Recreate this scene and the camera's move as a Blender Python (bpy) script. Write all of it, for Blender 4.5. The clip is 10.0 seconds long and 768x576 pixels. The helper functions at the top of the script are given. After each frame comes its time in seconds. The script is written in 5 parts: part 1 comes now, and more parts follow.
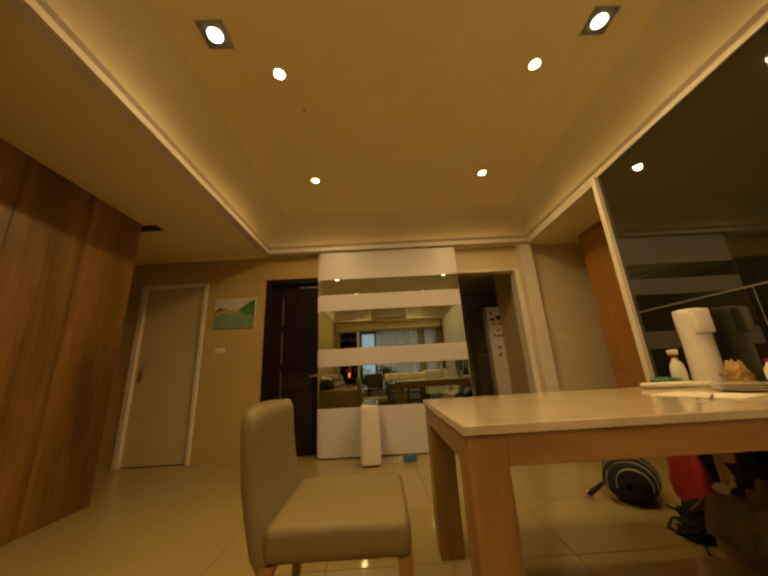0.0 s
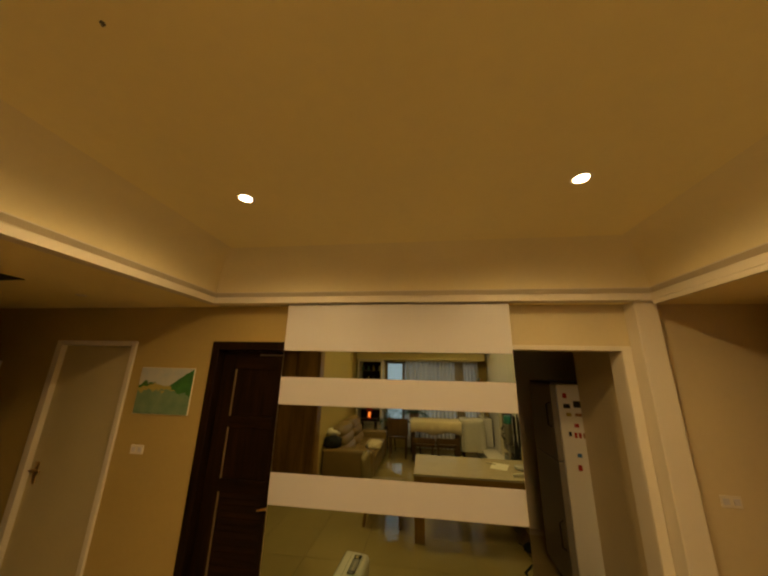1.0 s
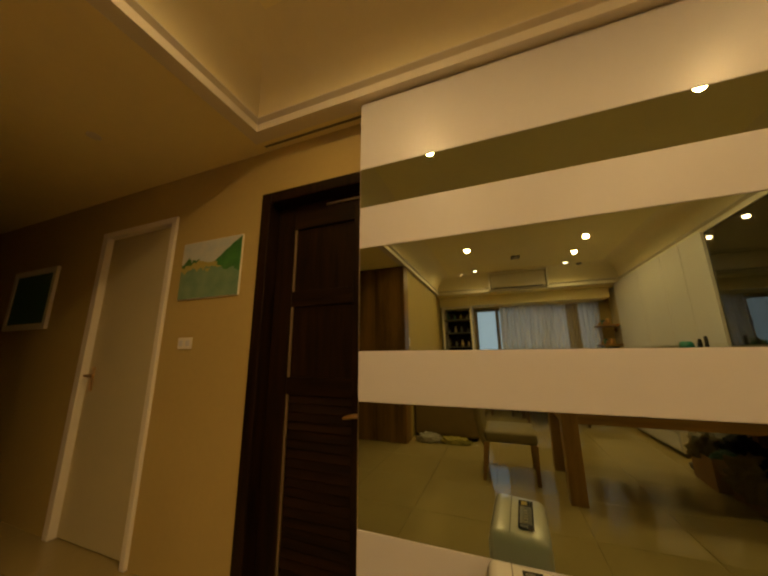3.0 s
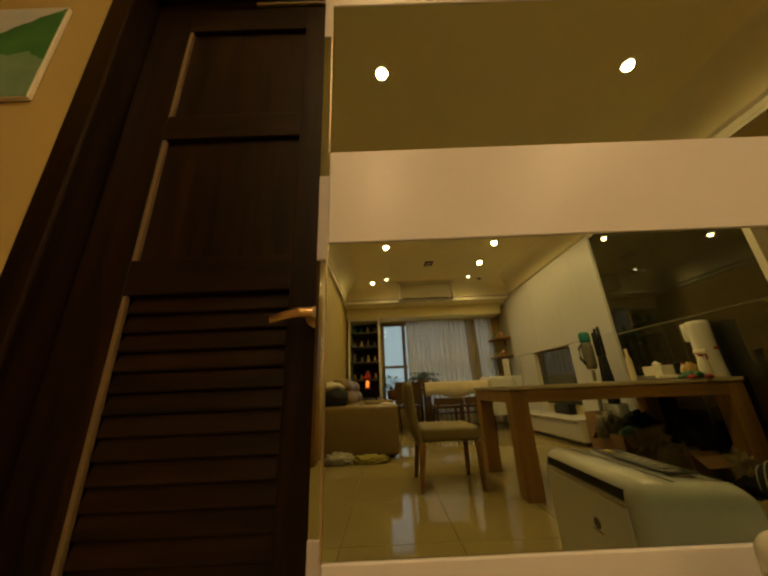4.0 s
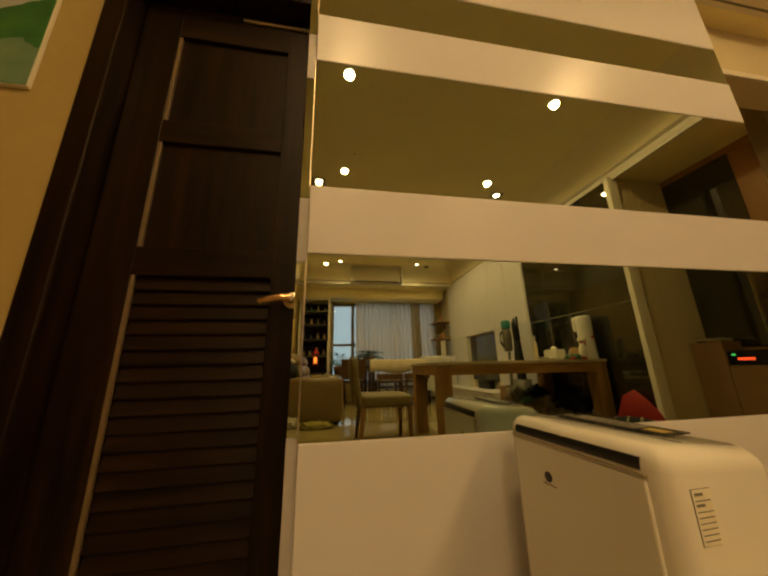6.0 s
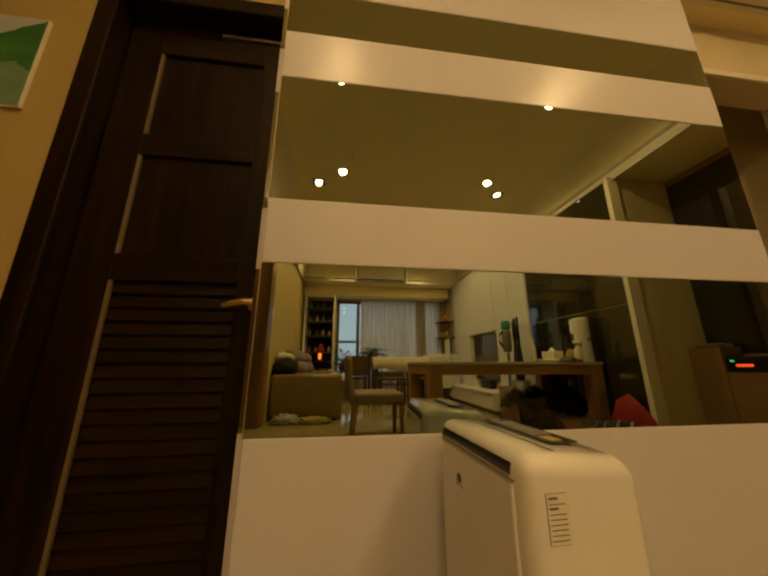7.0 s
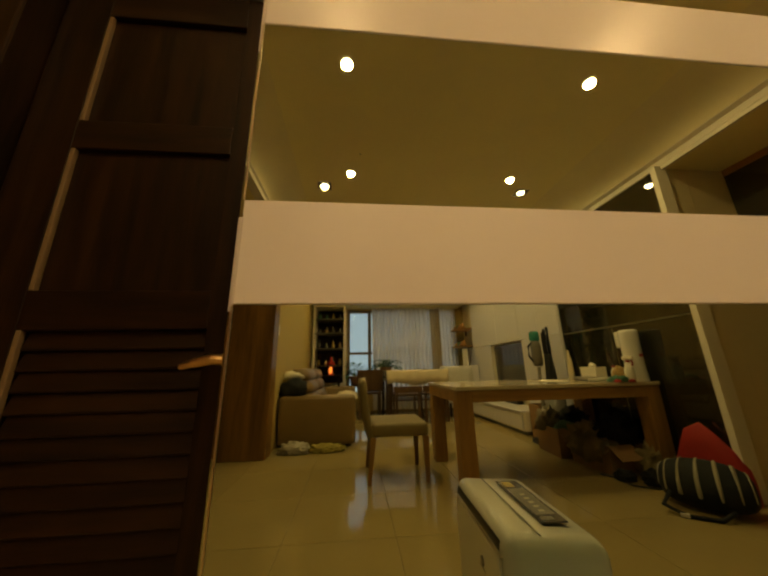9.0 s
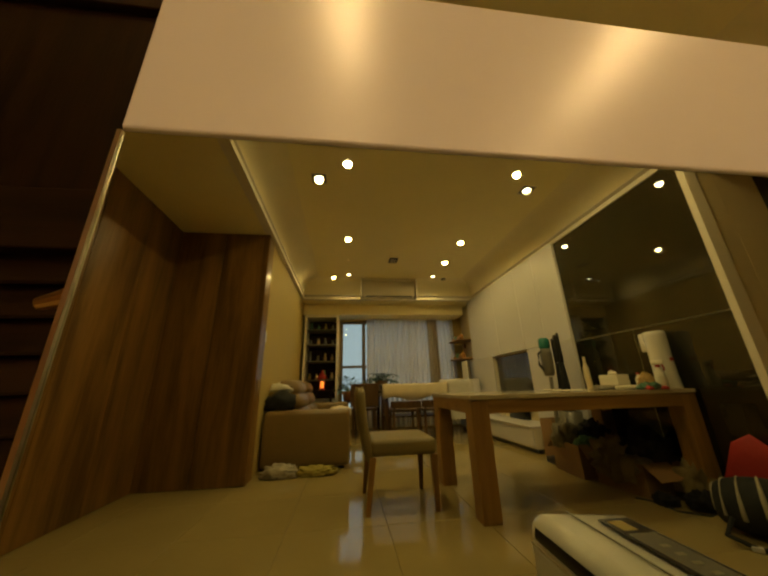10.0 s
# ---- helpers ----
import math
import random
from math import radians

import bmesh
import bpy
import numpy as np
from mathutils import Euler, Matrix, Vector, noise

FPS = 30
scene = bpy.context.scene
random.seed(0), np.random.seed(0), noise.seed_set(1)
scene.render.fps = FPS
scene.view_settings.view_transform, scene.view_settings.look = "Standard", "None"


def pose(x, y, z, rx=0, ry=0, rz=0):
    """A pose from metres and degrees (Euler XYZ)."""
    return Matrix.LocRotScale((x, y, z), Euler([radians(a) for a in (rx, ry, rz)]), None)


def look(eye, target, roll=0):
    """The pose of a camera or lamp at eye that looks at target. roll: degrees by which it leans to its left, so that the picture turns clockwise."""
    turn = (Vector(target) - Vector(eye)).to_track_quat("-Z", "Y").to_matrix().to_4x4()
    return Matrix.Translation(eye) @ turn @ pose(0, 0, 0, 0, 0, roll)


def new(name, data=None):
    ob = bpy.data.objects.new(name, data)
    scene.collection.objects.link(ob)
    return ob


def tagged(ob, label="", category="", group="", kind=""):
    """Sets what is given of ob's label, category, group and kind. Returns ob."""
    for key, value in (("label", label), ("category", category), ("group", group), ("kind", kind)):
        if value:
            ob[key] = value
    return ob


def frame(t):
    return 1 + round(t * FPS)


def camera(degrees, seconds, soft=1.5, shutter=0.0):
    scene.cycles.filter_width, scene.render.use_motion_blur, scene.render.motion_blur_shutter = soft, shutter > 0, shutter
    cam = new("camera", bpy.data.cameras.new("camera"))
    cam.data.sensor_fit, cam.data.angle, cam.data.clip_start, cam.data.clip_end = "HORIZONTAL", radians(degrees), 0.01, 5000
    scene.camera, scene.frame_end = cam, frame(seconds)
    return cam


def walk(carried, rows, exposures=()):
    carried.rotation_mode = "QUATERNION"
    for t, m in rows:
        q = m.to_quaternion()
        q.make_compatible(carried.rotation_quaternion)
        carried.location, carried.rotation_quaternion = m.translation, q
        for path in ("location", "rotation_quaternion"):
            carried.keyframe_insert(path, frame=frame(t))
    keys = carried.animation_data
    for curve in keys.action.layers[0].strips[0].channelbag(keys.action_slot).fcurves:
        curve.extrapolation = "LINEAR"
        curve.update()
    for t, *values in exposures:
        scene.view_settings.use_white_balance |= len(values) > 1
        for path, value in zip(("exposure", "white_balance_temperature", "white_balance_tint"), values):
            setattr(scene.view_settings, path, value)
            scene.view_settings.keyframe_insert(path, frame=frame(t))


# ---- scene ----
cam = camera(104.5, 10.0, soft=2.4)
PATH = [
    (0, (0.06, 0.082, 0.888), (0.094, 2.006, 1.433), -3.2),
    (0.2, (0.172, 0.477, 1.094), (0.185, 2.373, 1.73), -1.25),
    (0.5, (0.288, 0.901, 1.535), (0.262, 2.79, 2.192), 0.6),
    (0.8, (0.384, 1.222, 1.828), (0.233, 3.124, 2.426), 1.3),
    (1, (0.436, 1.394, 1.922), (0.174, 3.302, 2.461), 1.3),
    (1.5, (0.506, 1.75, 2.108), (0.01, 3.628, 2.582), 2.2),
    (2, (0.498, 2.021, 1.768), (-0.403, 3.766, 2.15), 4),
    (2.2, (0.417, 2.118, 1.626), (-0.501, 3.855, 2.005), 3.63),
    (3.3, (-0.314, 2.772, 1.087), (-0.811, 4.652, 1.556), -2.43),
    (3.5, (-0.428, 2.942, 1.03), (-0.746, 4.838, 1.581), -2.8),
    (3.8, (-0.552, 3.155, 0.817), (-0.645, 5.052, 1.444), -2.54),
    (4, (-0.601, 3.256, 0.729), (-0.586, 5.147, 1.382), -2.5),
    (4.2, (-0.634, 3.317, 0.672), (-0.526, 5.199, 1.336), -2.44),
    (4.5, (-0.655, 3.338, 0.581), (-0.436, 5.214, 1.238), -2.4),
    (5, (-0.627, 3.223, 0.586), (-0.314, 5.114, 1.159), -0.9),
    (5.2, (-0.62, 3.158, 0.683), (-0.296, 5.056, 1.227), -0.56),
    (5.5, (-0.629, 3.073, 0.734), (-0.294, 4.973, 1.26), -0.8),
    (6, (-0.623, 2.971, 0.684), (-0.288, 4.874, 1.202), -1.3),
    (7.3, (-0.397, 2.891, 0.72), (-0.185, 4.818, 1.215), 0.45),
    (7.5, (-0.379, 2.933, 0.846), (-0.188, 4.861, 1.343), 0.5),
    (8, (-0.392, 3.05, 1.03), (-0.214, 4.976, 1.54), -0.3),
    (8.5, (-0.434, 3.118, 1.023), (-0.253, 5.042, 1.537), -0.8),
    (9, (-0.481, 3.204, 0.869), (-0.288, 5.124, 1.394), -1.3),
    (9.5, (-0.492, 3.362, 0.777), (-0.287, 5.266, 1.353), -1.6),
    (9.8, (-0.507, 3.473, 0.772), (-0.278, 5.364, 1.379), -1.8),
    (10, (-0.52, 3.535, 0.789), (-0.275, 5.416, 1.422), -1.6),
]
walk(cam, [(t, look(eye, target, roll)) for t, eye, target, roll in PATH], exposures=[(0, -0.2), (0.5, -0.23), (1.2, -0.25), (2, -0.3), (3.3, -0.2), (4, 0.0), (5, 0.27), (5.6, 0.14), (6.2, 0.14), (7.3, -0.18), (8.2, -0.22), (9.0, 0.03), (10, 0.06)])

# ---------- world, exposure, daylight behind the far window ----------
world = bpy.data.worlds.new("world")
scene.world = world
world.use_nodes = True
sky = world.node_tree.nodes.new("ShaderNodeTexSky")
sky.sky_type, sky.sun_disc = "NISHITA", False
sky.sun_elevation, sky.sun_rotation = radians(2.0), radians(200)
world.node_tree.links.new(sky.outputs["Color"], world.node_tree.nodes["Background"].inputs["Color"])
world.node_tree.nodes["Background"].inputs["Strength"].default_value = 0.06

LAMP_COLOUR = (1.0, 0.64, 0.25)
LAMP_WATTS = 3.1


# ---------- materials ----------
def mat(name, colour, rough=0.5, metal=0.0, vary=0.0, scale=8.0, bump=0.0, bump_scale=60.0, spec=0.5, coat=0.0, each=0.0, stretch=(1, 1, 1)):
    """A surface with stains at one scale, grain at another, and fine relief."""
    m = bpy.data.materials.new(name)
    m.use_nodes = True
    nt = m.node_tree
    b = nt.nodes["Principled BSDF"]
    b.inputs["Roughness"].default_value = rough
    b.inputs["Metallic"].default_value = metal
    b.inputs["Specular IOR Level"].default_value = spec
    b.inputs["Coat Weight"].default_value = coat
    b.inputs["Base Color"].default_value = (*colour, 1)
    if vary or bump or each:
        tc = nt.nodes.new("ShaderNodeTexCoord")
        mp = nt.nodes.new("ShaderNodeMapping")
        mp.inputs["Scale"].default_value = stretch
        nt.links.new(tc.outputs["Object"], mp.inputs["Vector"])
    if vary or each:
        n1 = nt.nodes.new("ShaderNodeTexNoise")
        n1.inputs["Scale"].default_value, n1.inputs["Detail"].default_value = scale, 6
        n2 = nt.nodes.new("ShaderNodeTexNoise")
        n2.inputs["Scale"].default_value, n2.inputs["Detail"].default_value = scale * 9, 3
        for n in (n1, n2):
            nt.links.new(mp.outputs[0], n.inputs["Vector"])
        add = nt.nodes.new("ShaderNodeMath")
        add.operation = "MULTIPLY_ADD"
        add.inputs[1].default_value = 0.45
        nt.links.new(n2.outputs["Fac"], add.inputs[0])
        nt.links.new(n1.outputs["Fac"], add.inputs[2])
        last = add.outputs[0]
        if each:
            info = nt.nodes.new("ShaderNodeObjectInfo")
            add2 = nt.nodes.new("ShaderNodeMath")
            add2.operation = "MULTIPLY_ADD"
            add2.inputs[1].default_value = each
            nt.links.new(info.outputs["Random"], add2.inputs[0])
            nt.links.new(last, add2.inputs[2])
            last = add2.outputs[0]
        ramp = nt.nodes.new("ShaderNodeMapRange")
        ramp.inputs["From Min"].default_value, ramp.inputs["From Max"].default_value = 0.35, 1.1 + each
        ramp.inputs["To Min"].default_value, ramp.inputs["To Max"].default_value = 1 - vary, 1 + vary
        nt.links.new(last, ramp.inputs["Value"])
        mul = nt.nodes.new("ShaderNodeVectorMath")
        mul.operation = "SCALE"
        mul.inputs[0].default_value = colour
        nt.links.new(ramp.outputs[0], mul.inputs["Scale"])
        nt.links.new(mul.outputs[0], b.inputs["Base Color"])
        rr = nt.nodes.new("ShaderNodeMapRange")
        rr.inputs["To Min"].default_value, rr.inputs["To Max"].default_value = rough * 0.8, min(1, rough * 1.25)
        nt.links.new(n1.outputs["Fac"], rr.inputs["Value"])
        nt.links.new(rr.outputs[0], b.inputs["Roughness"])
    if bump:
        n3 = nt.nodes.new("ShaderNodeTexNoise")
        n3.inputs["Scale"].default_value, n3.inputs["Detail"].default_value = bump_scale, 4
        nt.links.new(mp.outputs[0], n3.inputs["Vector"])
        bp = nt.nodes.new("ShaderNodeBump")
        bp.inputs["Strength"].default_value, bp.inputs["Distance"].default_value = bump, 0.004
        nt.links.new(n3.outputs["Fac"], bp.inputs["Height"])
        nt.links.new(bp.outputs[0], b.inputs["Normal"])
    return m


def wood(name, dark, light, rough=0.4, axis=2, scale=1.0, coat=0.0, contrast=1.0):
    """Veneer with grain that runs along one axis."""
    m = bpy.data.materials.new(name)
    m.use_nodes = True
    nt = m.node_tree
    b = nt.nodes["Principled BSDF"]
    b.inputs["Roughness"].default_value = rough
    b.inputs["Coat Weight"].default_value = coat
    tc = nt.nodes.new("ShaderNodeTexCoord")
    info = nt.nodes.new("ShaderNodeObjectInfo")
    off = nt.nodes.new("ShaderNodeVectorMath")
    off.operation = "MULTIPLY_ADD"
    off.inputs[1].default_value = (7, 5, 3)
    nt.links.new(info.outputs["Random"], off.inputs[0])
    nt.links.new(tc.outputs["Object"], off.inputs[2])
    mp = nt.nodes.new("ShaderNodeMapping")
    s = [7 * scale] * 3
    s[axis] = 0.6 * scale
    mp.inputs["Scale"].default_value = s
    nt.links.new(off.outputs[0], mp.inputs["Vector"])
    n1 = nt.nodes.new("ShaderNodeTexNoise")
    n1.inputs["Scale"].default_value, n1.inputs["Detail"].default_value, n1.inputs["Distortion"].default_value = 1.6, 5, 0.6
    n2 = nt.nodes.new("ShaderNodeTexNoise")
    n2.inputs["Scale"].default_value, n2.inputs["Detail"].default_value = 14, 3
    for n in (n1, n2):
        nt.links.new(mp.outputs[0], n.inputs["Vector"])
    mixf = nt.nodes.new("ShaderNodeMath")
    mixf.operation = "MULTIPLY_ADD"
    mixf.inputs[1].default_value = 0.3
    nt.links.new(n2.outputs["Fac"], mixf.inputs[0])
    nt.links.new(n1.outputs["Fac"], mixf.inputs[2])
    ramp = nt.nodes.new("ShaderNodeValToRGB")
    ramp.color_ramp.elements[0].position, ramp.color_ramp.elements[1].position = 0.65 - 0.2 / contrast, 0.65 + 0.2 / contrast
    ramp.color_ramp.elements[0].color, ramp.color_ramp.elements[1].color = (*dark, 1), (*light, 1)
    nt.links.new(mixf.outputs[0], ramp.inputs["Fac"])
    nt.links.new(ramp.outputs["Color"], b.inputs["Base Color"])
    bp = nt.nodes.new("ShaderNodeBump")
    bp.inputs["Strength"].default_value, bp.inputs["Distance"].default_value = 0.15, 0.002
    nt.links.new(n2.outputs["Fac"], bp.inputs["Height"])
    nt.links.new(bp.outputs[0], b.inputs["Normal"])
    return m


def glow(name, colour, strength):
    m = bpy.data.materials.new(name)
    m.use_nodes = True
    b = m.node_tree.nodes["Principled BSDF"]
    b.inputs["Base Color"].default_value = (*colour, 1)
    b.inputs["Emission Color"].default_value = (*colour, 1)
    b.inputs["Emission Strength"].default_value = strength
    return m


def clear_glass(name, tint=(0.9, 0.95, 0.92), rough=0.0):
    m = bpy.data.materials.new(name)
    m.use_nodes = True
    nt = m.node_tree
    out = nt.nodes["Material Output"]
    nt.nodes.remove(nt.nodes["Principled BSDF"])
    tr = nt.nodes.new("ShaderNodeBsdfTransparent")
    tr.inputs["Color"].default_value = (*tint, 1)
    gl = nt.nodes.new("ShaderNodeBsdfGlossy")
    gl.inputs["Roughness"].default_value = rough
    fr = nt.nodes.new("ShaderNodeFresnel")
    fr.inputs["IOR"].default_value = 1.45
    mx = nt.nodes.new("ShaderNodeMixShader")
    nt.links.new(fr.outputs[0], mx.inputs[0])
    nt.links.new(tr.outputs[0], mx.inputs[1])
    nt.links.new(gl.outputs[0], mx.inputs[2])
    nt.links.new(mx.outputs[0], out.inputs["Surface"])
    return m


def sheer(name, colour):
    """Thin cloth that lets part of the daylight through."""
    m = bpy.data.materials.new(name)
    m.use_nodes = True
    nt = m.node_tree
    b = nt.nodes["Principled BSDF"]
    b.inputs["Base Color"].default_value = (*colour, 1)
    b.inputs["Roughness"].default_value = 0.9
    tl = nt.nodes.new("ShaderNodeBsdfTranslucent")
    tl.inputs["Color"].default_value = (*colour, 1)
    mx = nt.nodes.new("ShaderNodeMixShader")
    mx.inputs[0].default_value = 0.48
    nt.links.new(b.outputs[0], mx.inputs[1])
    nt.links.new(tl.outputs[0], mx.inputs[2])
    nt.links.new(mx.outputs[0], nt.nodes["Material Output"].inputs["Surface"])
    return m


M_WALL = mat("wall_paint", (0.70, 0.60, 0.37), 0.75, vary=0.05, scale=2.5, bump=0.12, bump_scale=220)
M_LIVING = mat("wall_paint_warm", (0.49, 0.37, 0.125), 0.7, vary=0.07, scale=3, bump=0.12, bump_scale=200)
M_CEIL = mat("ceiling_paint", (0.93, 0.82, 0.45), 0.8, vary=0.04, scale=2.0, bump=0.08, bump_scale=200)
M_COVE = mat("cove_paint", (0.86, 0.765, 0.49), 0.85, vary=0.04, scale=2.5, bump=0.08, bump_scale=200)
M_TRIM = mat("trim_paint", (0.8, 0.74, 0.62), 0.5, vary=0.03, scale=5)
M_TILE = mat("floor_tile", (0.355, 0.278, 0.115), 0.07, vary=0.06, scale=3, each=0.08, spec=0.6)
M_GROUT = mat("tile_joint", (0.36, 0.29, 0.17), 0.9, vary=0.1, scale=10)
M_WOOD = wood("panel_veneer", (0.085, 0.040, 0.007), (0.27, 0.138, 0.030), 0.36, axis=2, scale=0.55, coat=0.12)
M_OAK = wood("oak", (0.22, 0.112, 0.024), (0.39, 0.215, 0.055), 0.42, axis=2, scale=1.6, contrast=0.8)
M_OAKX = wood("oak_along", (0.22, 0.112, 0.024), (0.39, 0.215, 0.055), 0.42, axis=0, scale=1.6, contrast=0.8)
M_CAB = wood("cabinet_veneer", (0.34, 0.16, 0.035), (0.46, 0.23, 0.055), 0.45, axis=2, scale=1.0, contrast=0.7)
M_DARKWOOD = wood("dark_stained_wood", (0.0036, 0.0015, 0.0005), (0.022, 0.0092, 0.0022), 0.42, axis=2, scale=2.2, coat=0.04)
M_DARKWOODX = wood("dark_stained_rail", (0.0035, 0.0014, 0.0005), (0.021, 0.0085, 0.002), 0.42, axis=0, scale=2.2, coat=0.15)
M_BROWNWOOD = wood("brown_wood", (0.055, 0.026, 0.008), (0.13, 0.068, 0.02), 0.4, axis=2, scale=1.6)
M_EDGE = mat("worn_door_edge", (0.17, 0.12, 0.06), 0.4, vary=0.2, scale=20)
M_WHITE = mat("white_lacquer", (0.66, 0.64, 0.66), 0.32, vary=0.02, scale=4, spec=0.35)
for stained in (M_DARKWOOD, M_DARKWOODX):
    stained.node_tree.nodes["Principled BSDF"].inputs["Specular IOR Level"].default_value = 0.2
M_DOORWHITE = mat("white_door_paint", (0.58, 0.505, 0.29), 0.5, vary=0.05, scale=4)
M_MIRROR = mat("bronze_mirror", (0.44, 0.51, 0.425), 0.012, metal=1.0)
M_BLACKGLASS = mat("black_glass", (0.014, 0.014, 0.006), 0.02, vary=0.1, scale=3, spec=1.0, coat=0.6)
M_JOINT = mat("glass_joint", (0.2, 0.18, 0.12), 0.35)
M_CHAIRCLOTH = mat("olive_leatherette", (0.22, 0.17, 0.066), 0.5, vary=0.08, scale=12, bump=0.25, bump_scale=180)
M_SOFA = mat("tan_leather", (0.21, 0.14, 0.05), 0.36, vary=0.1, scale=6, bump=0.3, bump_scale=90)
M_MARBLE = mat("pale_tabletop", (0.55, 0.465, 0.32), 0.10, vary=0.16, scale=6, stretch=(1, 7, 1))
M_STEEL = mat("brushed_steel", (0.62, 0.56, 0.45), 0.28, metal=1.0)
M_BRASS = mat("satin_brass", (0.72, 0.52, 0.27), 0.3, metal=1.0)
M_PLASTIC = mat("white_plastic", (0.78, 0.76, 0.70), 0.14, vary=0.02, scale=5, spec=0.5, coat=0.6)
M_BLACK = mat("black_plastic", (0.012, 0.012, 0.012), 0.3, vary=0.1, scale=10)
M_MATBLACK = mat("black_cloth", (0.008, 0.010, 0.011), 0.85, vary=0.25, scale=18, bump=0.5, bump_scale=120)
M_GREY = mat("grey_panel", (0.16, 0.15, 0.12), 0.3, vary=0.1, scale=30)
M_RED = mat("red_cloth", (0.36, 0.02, 0.015), 0.7, vary=0.15, scale=10, bump=0.4, bump_scale=40)
M_CARD = mat("cardboard", (0.30, 0.18, 0.08), 0.85, vary=0.12, scale=7, bump=0.2)
M_GREEN = mat("green_plastic", (0.05, 0.16, 0.09), 0.35, vary=0.15, scale=9)
M_TEAL = mat("teal_plastic", (0.03, 0.22, 0.19), 0.3)
M_PAPER = mat("paper", (0.78, 0.74, 0.62), 0.8, vary=0.05, scale=8)
M_CREAM = mat("cream_cloth", (0.66, 0.56, 0.38), 0.85, vary=0.08, scale=9, bump=0.4, bump_scale=70)
M_BAND = mat("grey_band", (0.32, 0.295, 0.21), 0.8, vary=0.2, scale=20, bump=0.4, bump_scale=60)
M_STRIPE = mat("pale_cloth", (0.62, 0.60, 0.56), 0.85, vary=0.1, scale=20, bump=0.4, bump_scale=50)
M_LEAF = mat("leaf", (0.04, 0.10, 0.035), 0.45, vary=0.35, scale=14)
M_POT = mat("clay_pot", (0.30, 0.15, 0.07), 0.7, vary=0.15, scale=12)
M_SOIL = mat("soil", (0.04, 0.028, 0.018), 0.95, vary=0.3, scale=40)
M_BAG = mat("plastic_bag", (0.24, 0.21, 0.13), 0.45, vary=0.25, scale=14, bump=0.8, bump_scale=18)
M_BLUE = mat("blue_box", (0.05, 0.16, 0.36), 0.5, vary=0.1, scale=20)
M_KHAKI = mat("khaki_cloth", (0.22, 0.175, 0.075), 0.85, vary=0.25, scale=10, bump=0.5, bump_scale=60)
M_PALEBAG = mat("thin_pale_bag", (0.40, 0.36, 0.27), 0.4, vary=0.25, scale=14, bump=0.8, bump_scale=20)
M_LIME = mat("yellow_green_cloth", (0.36, 0.30, 0.06), 0.85, vary=0.25, scale=14, bump=0.5, bump_scale=60)
M_CURTAIN = sheer("sheer_curtain", (0.86, 0.82, 0.79))
M_DRAPE = sheer("beige_drape", (0.52, 0.40, 0.22))
M_PANE = clear_glass("window_glass")
M_ALU = mat("bronze_aluminium", (0.20, 0.15, 0.09), 0.4, metal=0.6, vary=0.1, scale=20)
M_LENS = glow("lamp_lens", (1.0, 0.80, 0.50), 22.0)
M_FLAME = glow("lamp_glow", (1.0, 0.22, 0.03), 3.0)
M_DUSK = glow("evening_sky", (0.52, 0.54, 0.72), 1.55)
M_LEDRED = glow("led_red", (1.0, 0.08, 0.02), 2.0)
M_AMBER = glow("led_amber", (1.0, 0.55, 0.08), 3.0)
M_LEDGREEN = glow("led_green", (0.1, 1.0, 0.2), 0.8)


# ---------- building helpers ----------
def link(name, bm, material, parent=None, label="", smooth=False):
    me = bpy.data.meshes.new(name)
    bmesh.ops.recalc_face_normals(bm, faces=bm.faces)
    if smooth:
        for f in bm.faces:
            f.smooth = True
    bm.to_mesh(me)
    bm.free()
    me.materials.append(material)
    ob = new(name, me)
    ob.parent = parent
    if label:
        ob["label"] = label
    return ob


def part(name, bm, material, parent, label="", smooth=False):
    return link(name, bm, material, parent, label, smooth)


def thing(name, at, label, category, group="", kind="", turn=0):
    e = new(name)
    e.matrix_basis = pose(*at, 0, 0, turn)
    e.empty_display_size = 0.1
    return tagged(e, label, category, group, kind)


def box(x0, x1, y0, y1, z0, z1, bevel=0.0, seg=2, bm=None):
    own = bmesh.new()
    r = bmesh.ops.create_cube(own, size=1)
    for v in r["verts"]:
        v.co = Vector(((x0 + x1) / 2 + v.co.x * (x1 - x0), (y0 + y1) / 2 + v.co.y * (y1 - y0), (z0 + z1) / 2 + v.co.z * (z1 - z0)))
    if bevel:
        bmesh.ops.bevel(own, geom=list(own.edges), offset=bevel, segments=seg, profile=0.5, affect="EDGES")
    if bm is None:
        return own
    tmp = bpy.data.meshes.new("tmp")
    own.to_mesh(tmp)
    own.free()
    bm.from_mesh(tmp)
    bpy.data.meshes.remove(tmp)
    return bm


def spin(profile, seg=28, at=(0, 0, 0), bm=None, caps=True):
    """A turned body from (radius, height) pairs."""
    bm = bm or bmesh.new()
    rings = []
    for r, z in profile:
        rings.append([bm.verts.new((at[0] + r * math.cos(2 * math.pi * i / seg), at[1] + r * math.sin(2 * math.pi * i / seg), at[2] + z)) for i in range(seg)])
    for a, b in zip(rings, rings[1:]):
        for i in range(seg):
            bm.faces.new((a[i], a[(i + 1) % seg], b[(i + 1) % seg], b[i]))
    if caps:
        bm.faces.new(rings[0][::-1])
        bm.faces.new(rings[-1])
    return bm


